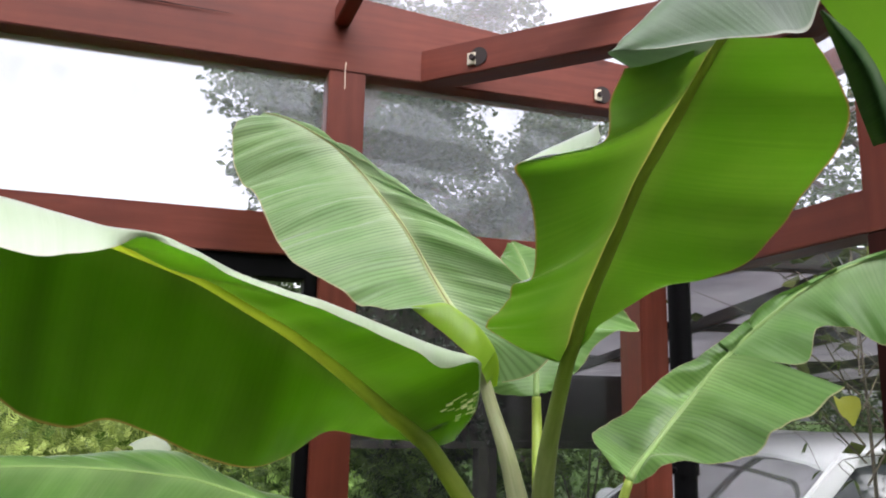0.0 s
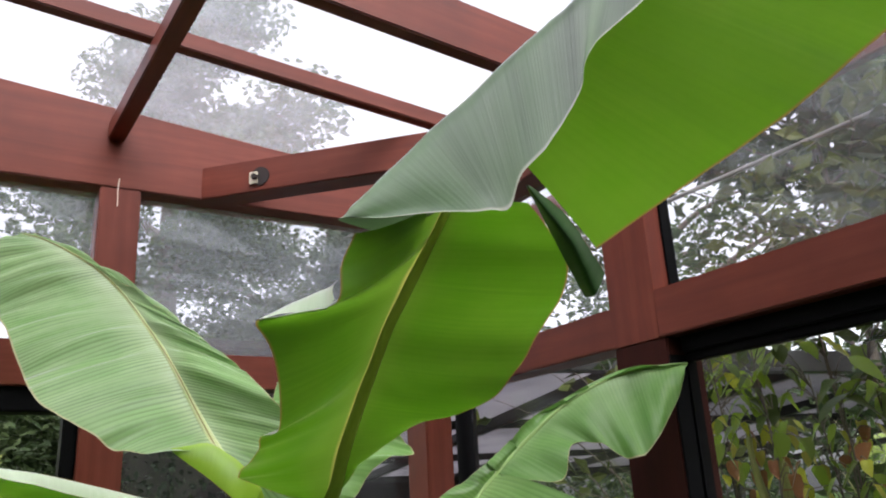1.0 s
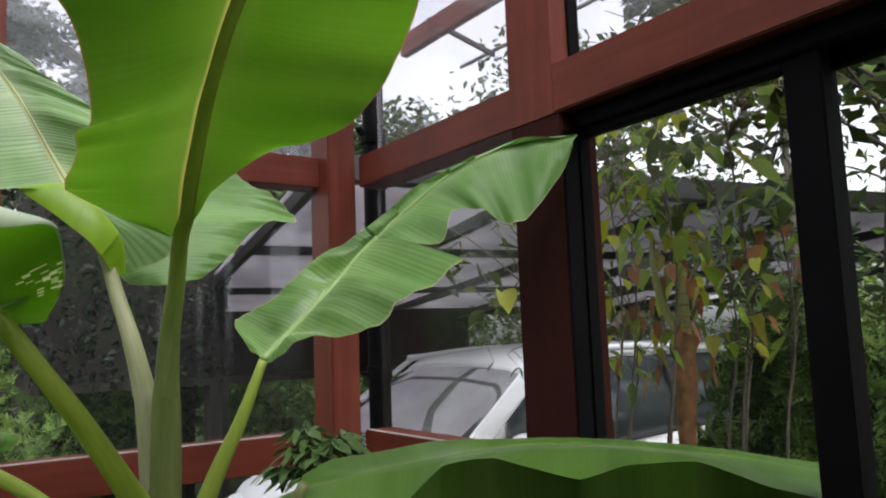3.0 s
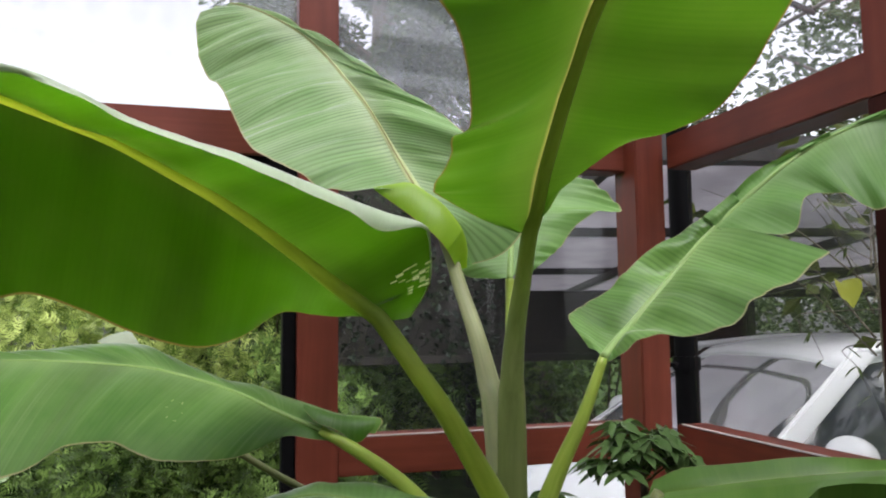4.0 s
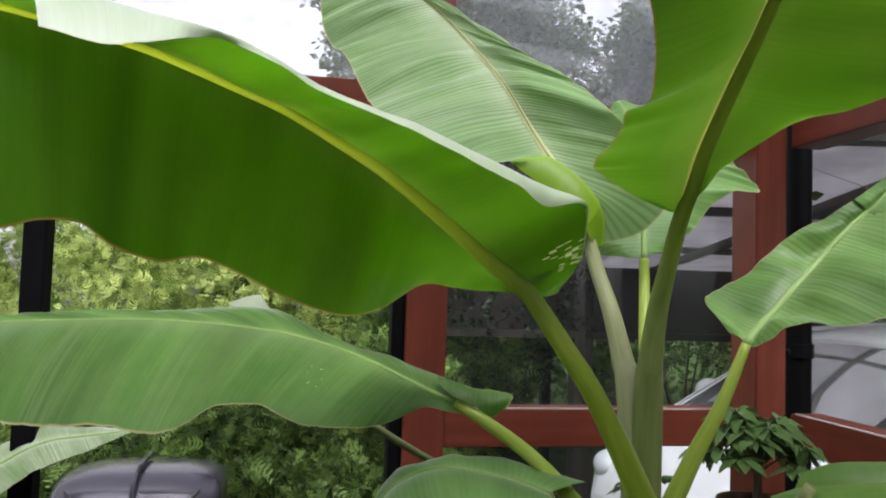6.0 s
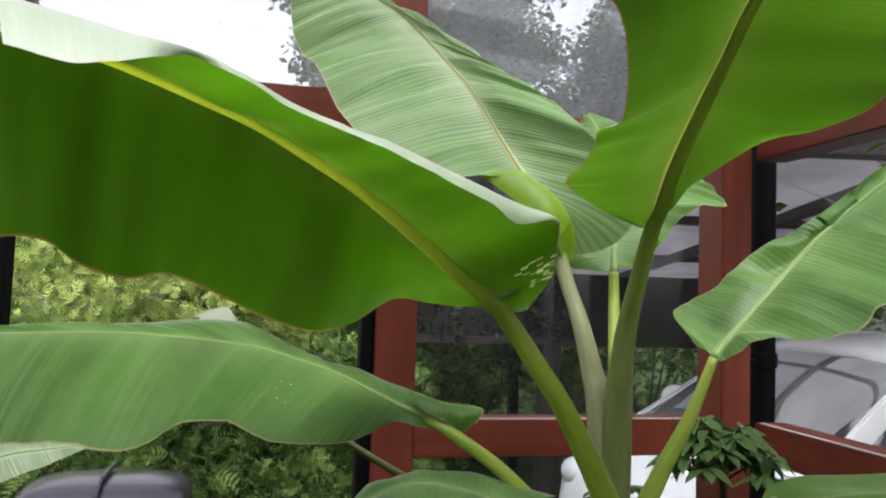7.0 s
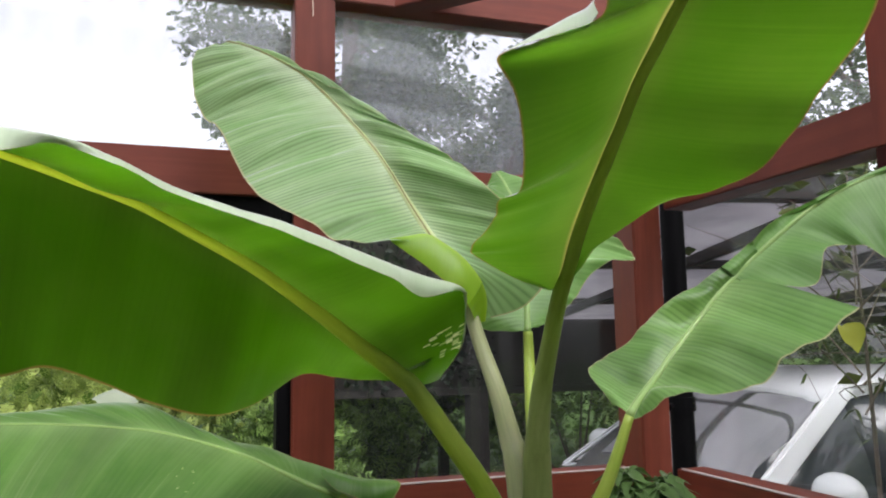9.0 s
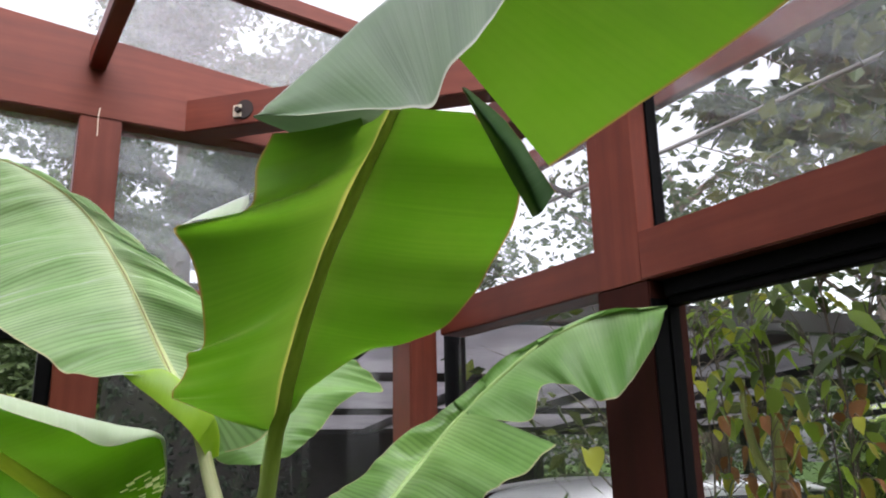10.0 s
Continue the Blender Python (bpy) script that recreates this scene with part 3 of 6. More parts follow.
bolt_fitting((1.50, YB, BRACE_Z - 0.004), (1, 0, 0), (0, -1, 0), fit2)

# ---- roof: beams that fall towards the side wall, and dusty glass ----
roof = group_of("roof_frame", "red-stained roof timbers under dusty glass", "roof", "structure")


def fall(x, drop):
    return roof_z(x) - drop


for y, w, h in ((1.50, 0.036, 0.119), (0.42, 0.036, 0.119), (-0.65, 0.036, 0.119), (-1.75, 0.036, 0.119)):
    timber("roof_beam", (-2.5, y, fall(-2.5, h / 2 + 0.004)), (XR + 0.1, y, fall(XR + 0.1, h / 2 + 0.004)), w, h, RED_WOOD, roof)
for y in (1.911, 0.95, -0.1):
    timber("glazing_bar", (-2.5, y, fall(-2.5, 0.024)), (XR + 0.1, y, fall(XR + 0.1, 0.024)), 0.033, 0.042, RED_WOOD, roof)
for x in (-0.95, 0.731):
    for ya, yb in ((YB + 0.005, 1.5185), (1.4815, 0.4385), (0.4015, -0.6315)):
        xa, xb = x - 0.05 * (ya - YB), x - 0.05 * (yb - YB)
        timber("purlin", (xa, ya, fall(xa, 0.07)), (xb, yb, fall(xb, 0.07)), 0.040, 0.05, RED_WOOD, roof)
x0, x1 = -2.55, XR + 0.35
v = [(x, y, roof_z(x) + dz) for dz in (0.002, 0.008) for x, y in ((x0, -1.9), (x1, -1.9), (x1, YB + 0.25), (x0, YB + 0.25))]
rp = raw("roof_pane", v, [(3, 2, 1, 0), (4, 5, 6, 7), (0, 1, 5, 4), (1, 2, 6, 5), (2, 3, 7, 6), (3, 0, 4, 7)], ROOF_PANE, roof)
rp.visible_shadow = False

# unseen slabs that close the room; ceiling, east and north added to block light
ceiling = tagged(slab("ceiling", (-2.5, -1.9, 2.56), (XR + 0.1, -0.45, 2.6), UNSEEN_WALL), "unseen brown slab that keeps the roof light back", "ceiling", kind="structure")
tagged(slab("light_block_east", (XR - 0.08, -1.9, -0.02), (XR - 0.02, 0.4, HEAD - 0.02), UNSEEN_WALL), "unseen brown wall that closes the room and blocks light", "wall", kind="structure")
tagged(slab("light_block_north", (-2.5, YB - 0.09, -0.02), (-1.05, YB - 0.03, HEAD - 0.02), UNSEEN_WALL), "unseen brown wall that closes the room and blocks light", "wall", kind="structure")
house = tagged(slab("wall_house", (-2.7, -2.1, -0.02), (XR + 0.1, -1.9, 3.1), UNSEEN_WALL), "unseen brown wall that closes the room and blocks light", "wall", kind="structure")
west = tagged(slab("wall_west", (-2.7, -1.9, -0.02), (-2.5, YB + 0.1, 3.1), UNSEEN_WALL), "unseen brown wall that closes the room and blocks light", "wall", kind="structure")


# curves of the banana leaves: rib, then the rims of both halves
MAIN = dict(
    rib=[(0.945, 1.450, 1.697), (0.948, 1.433, 1.725), (0.942, 1.396, 1.762), (0.937, 1.352, 1.800), (0.930, 1.299, 1.837), (0.929, 1.260, 1.873), (0.932, 1.225, 1.912), (0.936, 1.185, 1.945), (0.938, 1.153, 1.970), (0.945, 1.129, 2.000), (0.949, 1.107, 2.021), (0.950, 1.082, 2.037)],
    left=[(0.931, 1.454, 1.701), (0.867, 1.428, 1.715), (0.797, 1.372, 1.732), (0.785, 1.352, 1.741), (0.783, 1.294, 1.767), (0.779, 1.261, 1.779), (0.787, 1.221, 1.783), (0.777, 1.184, 1.821), (0.760, 1.160, 1.861), (0.740, 1.146, 1.884), (0.758, 1.097, 1.887), (0.780, 1.047, 1.889), (0.781, 1.039, 1.929), (0.793, 1.029, 1.959)],
    right=[(0.955, 1.421, 1.723), (0.966, 1.391, 1.749), (0.986, 1.349, 1.770), (1.031, 1.307, 1.800), (1.088, 1.264, 1.822), (1.127, 1.223, 1.860), (1.139, 1.179, 1.899), (1.127, 1.123, 1.933), (1.107, 1.075, 1.965), (1.077, 1.053, 1.989), (1.040, 1.029, 2.002), (1.010, 1.015, 2.016)],
)
STRIP = dict(
    rib=[(0.947, 0.982, 2.075), (0.968, 0.953, 2.112), (0.997, 0.913, 2.161), (1.030, 0.875, 2.212), (1.064, 0.836, 2.265), (1.102, 0.788, 2.328), (1.140, 0.740, 2.391)],
    right=[(1.112, 1.024, 1.975), (1.171, 0.951, 2.023), (1.234, 0.885, 2.075), (1.299, 0.816, 2.135), (1.363, 0.744, 2.200), (1.427, 0.666, 2.281), (1.480, 0.594, 2.366)],
)
FLAP = dict(
    rib=[(0.866, 1.094, 1.982), (0.918, 1.066, 2.008), (0.927, 1.049, 2.026), (0.936, 1.026, 2.046), (0.945, 1.002, 2.066), (0.960, 0.977, 2.093), (0.978, 0.944, 2.128), (1.004, 0.910, 2.170), (1.030, 0.875, 2.212), (1.064, 0.836, 2.265), (1.102, 0.788, 2.328)],
    fold=[(0.782, 1.028, 1.966), (0.798, 1.019, 1.986), (0.821, 1.000, 2.014), (0.851, 0.973, 2.046), (0.886, 0.940, 2.083), (0.914, 0.917, 2.112), (0.939, 0.890, 2.138), (0.968, 0.864, 2.170), (0.997, 0.838, 2.203), (1.030, 0.804, 2.245), (1.072, 0.758, 2.298)],
    lip=[(0.787, 1.013, 1.966), (0.815, 0.989, 1.962), (0.855, 0.953, 1.959), (0.886, 0.922, 1.953), (0.902, 0.908, 1.954), (0.914, 0.892, 1.986), (0.931, 0.876, 2.016), (0.953, 0.857, 2.060), (0.968, 0.844, 2.105), (1.021, 0.792, 2.166), (1.098, 0.723, 2.232)],
)
TURN = dict(
    rib=[(0.740, 1.145, 1.888), (0.753, 1.114, 1.889), (0.769, 1.083, 1.885), (0.781, 1.064, 1.884), (0.785, 1.050, 1.892)],
    lip=[(0.743, 1.154, 1.892), (0.770, 1.132, 1.905), (0.784, 1.106, 1.910), (0.797, 1.090, 1.916), (0.801, 1.077, 1.921)],
)
CURL = dict(
    rib=[(0.956, 0.951, 2.002), (0.998, 0.972, 1.967), (1.045, 1.001, 1.938), (1.090, 1.029, 1.913)],
    mid=[(0.951, 0.943, 1.998), (0.985, 0.943, 1.964), (1.034, 0.968, 1.938), (1.079, 0.998, 1.909)],
    right=[(0.958, 0.949, 2.002), (1.008, 0.957, 1.981), (1.061, 0.980, 1.954), (1.104, 1.005, 1.938)],
)
BACK = dict(
    rib=[(0.858, 1.656, 1.762), (0.847, 1.676, 1.787), (0.839, 1.700, 1.811), (0.823, 1.738, 1.858), (0.805, 1.771, 1.909), (0.785, 1.818, 1.967), (0.762, 1.907, 2.040), (0.732, 2.006, 2.122), (0.689, 2.060, 2.184), (0.637, 2.109, 2.233), (0.583, 2.160, 2.274), (0.539, 2.191, 2.293)],
    left=[(0.846, 1.651, 1.752), (0.803, 1.647, 1.785), (0.740, 1.665, 1.790), (0.682, 1.712, 1.807), (0.623, 1.785, 1.850), (0.579, 1.864, 1.897), (0.548, 1.984, 1.985), (0.524, 2.092, 2.068), (0.491, 2.137, 2.108), (0.469, 2.172, 2.176), (0.476, 2.189, 2.243), (0.514, 2.200, 2.286)],
    right=[(0.930, 1.662, 1.673), (0.972, 1.626, 1.685), (0.999, 1.596, 1.736), (0.972, 1.592, 1.800), (0.932, 1.605, 1.847), (0.904, 1.638, 1.889), (0.872, 1.711, 1.944), (0.826, 1.817, 2.019), (0.782, 1.923, 2.088), (0.715, 2.024, 2.168), (0.632, 2.128, 2.253), (0.565, 2.184, 2.291)],
)
LOBE = dict(
    rib=[(0.768, 1.670, 1.795), (0.794, 1.655, 1.798), (0.822, 1.645, 1.800), (0.851, 1.636, 1.782), (0.875, 1.628, 1.761), (0.900, 1.626, 1.729), (0.913, 1.636, 1.700), (0.920, 1.662, 1.667)],
    left=[(0.769, 1.665, 1.790), (0.789, 1.647, 1.771), (0.813, 1.634, 1.751), (0.836, 1.621, 1.730), (0.856, 1.614, 1.711), (0.874, 1.617, 1.691), (0.887, 1.631, 1.676), (0.901, 1.655, 1.659)],
)
LOWLOBE = dict(
    rib=[(0.656, 1.632, 1.463), (0.679, 1.628, 1.454), (0.708, 1.622, 1.446), (0.736, 1.616, 1.444), (0.761, 1.611, 1.440)],
    low=[(0.656, 1.623, 1.457), (0.670, 1.600, 1.441), (0.702, 1.594, 1.426), (0.731, 1.599, 1.407), (0.756, 1.602, 1.425)],
)
BIG = dict(
    rib=[(0.734, 1.423, 1.580), (0.717, 1.425, 1.595), (0.695, 1.423, 1.612), (0.668, 1.416, 1.631), (0.630, 1.400, 1.659), (0.585, 1.381, 1.690), (0.536, 1.352, 1.719), (0.485, 1.333, 1.745), (0.432, 1.330, 1.773), (0.380, 1.318, 1.791), (0.332, 1.300, 1.805), (0.292, 1.285, 1.815), (0.249, 1.272, 1.822), (0.212, 1.262, 1.828), (0.183, 1.247, 1.830), (0.147, 1.232, 1.833)],
    up=[(0.786, 1.485, 1.587), (0.798, 1.430, 1.628), (0.790, 1.389, 1.667), (0.775, 1.359, 1.695), (0.721, 1.327, 1.705), (0.666, 1.295, 1.717), (0.610, 1.263, 1.731), (0.554, 1.231, 1.744), (0.503, 1.208, 1.752), (0.462, 1.189, 1.763), (0.426, 1.164, 1.776), (0.393, 1.138, 1.784), (0.361, 1.113, 1.779), (0.326, 1.112, 1.788), (0.292, 1.110, 1.796), (0.250, 1.110, 1.804)],
    lip=[(0.785, 1.480, 1.588), (0.795, 1.425, 1.628), (0.788, 1.384, 1.667), (0.769, 1.350, 1.690), (0.713, 1.309, 1.681), (0.675, 1.274, 1.696), (0.614, 1.243, 1.715), (0.556, 1.211, 1.732), (0.504, 1.188, 1.743), (0.462, 1.174, 1.756), (0.426, 1.151, 1.769), (0.385, 1.130, 1.778), (0.367, 1.068, 1.757), (0.341, 1.061, 1.749), (0.316, 1.057, 1.744), (0.278, 1.054, 1.751)],
    low=[(0.719, 1.456, 1.587), (0.707, 1.478, 1.588), (0.683, 1.502, 1.588), (0.660, 1.536, 1.591), (0.618, 1.563, 1.594), (0.563, 1.554, 1.561), (0.507, 1.502, 1.551), (0.443, 1.471, 1.569), (0.391, 1.438, 1.595), (0.344, 1.394, 1.614), (0.310, 1.349, 1.607), (0.270, 1.325, 1.619), (0.242, 1.308, 1.640), (0.210, 1.293, 1.641), (0.181, 1.278, 1.631), (0.144, 1.264, 1.630)],
)
PALE = dict(
    rib=[(1.101, 1.548, 1.523), (1.125, 1.562, 1.541), (1.162, 1.578, 1.568), (1.210, 1.592, 1.609), (1.261, 1.604, 1.653), (1.306, 1.601, 1.701), (1.339, 1.595, 1.733)],
    left=[(1.095, 1.586, 1.537), (1.093, 1.652, 1.580), (1.117, 1.658, 1.606), (1.167, 1.649, 1.635), (1.225, 1.645, 1.679), (1.280, 1.627, 1.717), (1.324, 1.608, 1.753)],
    right=[(1.095, 1.547, 1.515), (1.116, 1.527, 1.532), (1.158, 1.489, 1.554), (1.233, 1.432, 1.560), (1.281, 1.416, 1.605), (1.328, 1.397, 1.636), (1.373, 1.379, 1.678)],
)
PALETIP = dict(
    rib=[(1.339, 1.595, 1.733), (1.345, 1.591, 1.740), (1.377, 1.587, 1.769), (1.418, 1.570, 1.807), (1.465, 1.544, 1.849), (1.534, 1.510, 1.891), (1.598, 1.470, 1.913), (1.641, 1.433, 1.919), (1.665, 1.395, 1.918)],
    left=[(1.324, 1.608, 1.753), (1.330, 1.604, 1.758), (1.364, 1.593, 1.786), (1.406, 1.570, 1.825), (1.456, 1.548, 1.857), (1.530, 1.512, 1.897), (1.593, 1.472, 1.921), (1.637, 1.435, 1.922), (1.665, 1.395, 1.920)],
    right=[(1.334, 1.576, 1.730), (1.350, 1.544, 1.719), (1.404, 1.488, 1.727), (1.452, 1.501, 1.779), (1.490, 1.468, 1.771), (1.522, 1.423, 1.743), (1.568, 1.411, 1.766), (1.613, 1.401, 1.829), (1.652, 1.394, 1.896)],
)
REAR = dict(
    rib=[(1.004, 1.689, 1.650), (1.012, 1.707, 1.677), (1.024, 1.733, 1.718), (1.035, 1.759, 1.760), (1.049, 1.795, 1.805), (1.060, 1.832, 1.853), (1.068, 1.878, 1.905), (1.068, 1.917, 1.946), (1.063, 1.946, 1.979)],
    left=[(0.987, 1.692, 1.651), (0.932, 1.721, 1.660), (0.929, 1.740, 1.696), (0.943, 1.775, 1.748), (0.962, 1.810, 1.803), (0.986, 1.843, 1.861), (1.010, 1.887, 1.914), (1.032, 1.922, 1.951), (1.055, 1.948, 1.973)],
    right=[(1.019, 1.686, 1.658), (1.069, 1.708, 1.677), (1.111, 1.719, 1.710), (1.159, 1.739, 1.757), (1.250, 1.743, 1.788), (1.204, 1.778, 1.832), (1.148, 1.835, 1.895), (1.108, 1.890, 1.948), (1.074, 1.944, 1.981)],
)
LOW = dict(
    rib=[(0.680, 1.613, 1.424), (0.662, 1.615, 1.433), (0.643, 1.618, 1.441), (0.610, 1.643, 1.456), (0.562, 1.670, 1.478), (0.504, 1.699, 1.497), (0.445, 1.728, 1.512), (0.392, 1.757, 1.518), (0.321, 1.778, 1.524), (0.240, 1.802, 1.527), (0.149, 1.827, 1.525), (0.047, 1.854, 1.520), (-0.065, 1.883, 1.512), (-0.179, 1.913, 1.501)],
    left=[(0.766, 1.650, 1.409), (0.778, 1.667, 1.431), (0.720, 1.676, 1.440), (0.653, 1.697, 1.461), (0.585, 1.727, 1.486), (0.516, 1.757, 1.503), (0.454, 1.797, 1.528), (0.399, 1.835, 1.549), (0.324, 1.837, 1.551), (0.238, 1.842, 1.544), (0.142, 1.858, 1.537), (0.038, 1.886, 1.528), (-0.073, 1.904, 1.518), (-0.189, 1.934, 1.506)],
    right=[(0.704, 1.609, 1.412), (0.668, 1.595, 1.419), (0.630, 1.590, 1.425), (0.588, 1.568, 1.411), (0.536, 1.546, 1.401), (0.477, 1.546, 1.403), (0.433, 1.558, 1.414), (0.396, 1.568, 1.427), (0.348, 1.576, 1.423), (0.290, 1.567, 1.392), (0.217, 1.579, 1.395), (0.131, 1.593, 1.398), (0.025, 1.620, 1.402), (-0.074, 1.647, 1.402)],
)
FOOT = dict(
    rib=[(0.555, 1.560, 1.269), (0.582, 1.564, 1.314), (0.622, 1.556, 1.340), (0.667, 1.548, 1.348), (0.712, 1.541, 1.341), (0.754, 1.535, 1.331), (0.799, 1.538, 1.314)],
    left=[(0.555, 1.623, 1.239), (0.575, 1.617, 1.291), (0.607, 1.610, 1.330), (0.664, 1.609, 1.350), (0.722, 1.610, 1.351), (0.774, 1.602, 1.340), (0.863, 1.568, 1.320)],
    right=[(0.563, 1.489, 1.249), (0.593, 1.462, 1.277), (0.625, 1.446, 1.295), (0.658, 1.441, 1.296), (0.692, 1.435, 1.296), (0.728, 1.439, 1.294), (0.772, 1.463, 1.292)],
)
DARK = dict(
    rib=[(1.113, 1.451, 1.338), (1.159, 1.413, 1.351), (1.223, 1.377, 1.364), (1.295, 1.336, 1.375), (1.396, 1.293, 1.384), (1.490, 1.254, 1.378), (1.572, 1.222, 1.369), (1.670, 1.182, 1.353), (1.801, 1.137, 1.328), (1.923, 1.097, 1.301)],
    left=[(1.124, 1.454, 1.357), (1.160, 1.432, 1.376), (1.226, 1.396, 1.385), (1.307, 1.351, 1.395), (1.409, 1.308, 1.391), (1.505, 1.268, 1.385), (1.588, 1.235, 1.376), (1.688, 1.195, 1.360), (1.820, 1.149, 1.335), (1.944, 1.108, 1.308)],
    ridge=[(1.076, 1.449, 1.328), (1.136, 1.404, 1.345), (1.211, 1.355, 1.360), (1.285, 1.308, 1.375), (1.365, 1.269, 1.382), (1.454, 1.228, 1.380), (1.540, 1.194, 1.369), (1.635, 1.156, 1.353), (1.762, 1.114, 1.319), (1.880, 1.076, 1.292)],
    crease=[(1.031, 1.361, 1.311), (1.070, 1.306, 1.312), (1.146, 1.264, 1.317), (1.257, 1.289, 1.371), (1.328, 1.261, 1.378), (1.394, 1.160, 1.351), (1.493, 1.164, 1.356), (1.617, 1.143, 1.349), (1.683, 1.066, 1.314), (1.795, 1.032, 1.282)],
    foot=[(0.999, 1.363, 1.245), (1.059, 1.320, 1.238), (1.169, 1.296, 1.232), (1.284, 1.342, 1.280), (1.369, 1.308, 1.274), (1.452, 1.230, 1.270), (1.550, 1.212, 1.267), (1.654, 1.179, 1.259), (1.754, 1.118, 1.224), (1.861, 1.074, 1.201)],
)
SIDE = dict(
    rib=[(0.091, 2.369, 1.251), (0.002, 2.364, 1.241), (-0.091, 2.360, 1.227), (-0.170, 2.354, 1.186), (-0.257, 2.352, 1.116), (-0.329, 2.349, 1.023)],
    left=[(0.084, 2.390, 1.251), (-0.009, 2.405, 1.253), (-0.118, 2.403, 1.251), (-0.198, 2.398, 1.212), (-0.288, 2.396, 1.155), (-0.375, 2.394, 1.083)],
    right=[(0.087, 2.359, 1.246), (0.020, 2.342, 1.217), (-0.054, 2.315, 1.191), (-0.118, 2.307, 1.160), (-0.180, 2.300, 1.105), (-0.263, 2.298, 1.014)],
)
PTIP = dict(
    rib=[(0.384, 1.918, 1.568), (0.369, 1.920, 1.563), (0.353, 1.923, 1.557), (0.335, 1.927, 1.549)],
    left=[(0.389, 1.917, 1.571), (0.367, 1.931, 1.567), (0.344, 1.935, 1.559), (0.326, 1.938, 1.550)],
    right=[(0.401, 1.896, 1.547), (0.389, 1.898, 1.540), (0.364, 1.902, 1.536), (0.342, 1.906, 1.533)],
)
MAIN_STALK = [(0.945, 1.450, 1.697), (0.954, 1.502, 1.636), (0.955, 1.537, 1.568), (0.957, 1.561, 1.497), (0.960, 1.574, 1.430)]
BACK_STALK = [(0.858, 1.656, 1.762), (0.887, 1.655, 1.697), (0.904, 1.646, 1.633), (0.921, 1.623, 1.562), (0.936, 1.612, 1.491), (0.945, 1.600, 1.426)]
BIG_STALK = [(0.734, 1.423, 1.580), (0.776, 1.419, 1.521), (0.816, 1.426, 1.466), (0.869, 1.462, 1.389), (0.914, 1.498, 1.321), (0.968, 1.555, 1.235)]
PALE_STALK = [(1.101, 1.548, 1.523), (1.070, 1.559, 1.436), (1.039, 1.579, 1.358), (1.014, 1.603, 1.278), (0.993, 1.624, 1.202)]
REAR_STALK = [(1.004, 1.689, 1.650), (1.002, 1.682, 1.603), (0.992, 1.657, 1.540), (0.987, 1.640, 1.480), (0.986, 1.634, 1.412)]
LOW_STALK = [(0.680, 1.613, 1.424), (0.718, 1.598, 1.402), (0.783, 1.589, 1.356), (0.840, 1.583, 1.300), (0.901, 1.607, 1.229)]


# ---- the banana plant ----
def folded(points, n):
    """n+1 places along straight pieces from point to point."""
    p = [Vector(q) for q in points]
    return [p[min(int(i * (len(p) - 1) / n), len(p) - 2)].lerp(p[min(int(i * (len(p) - 1) / n), len(p) - 2) + 1], i * (len(p) - 1) / n - min(int(i * (len(p) - 1) / n), len(p) - 2)) for i in range(n + 1)]


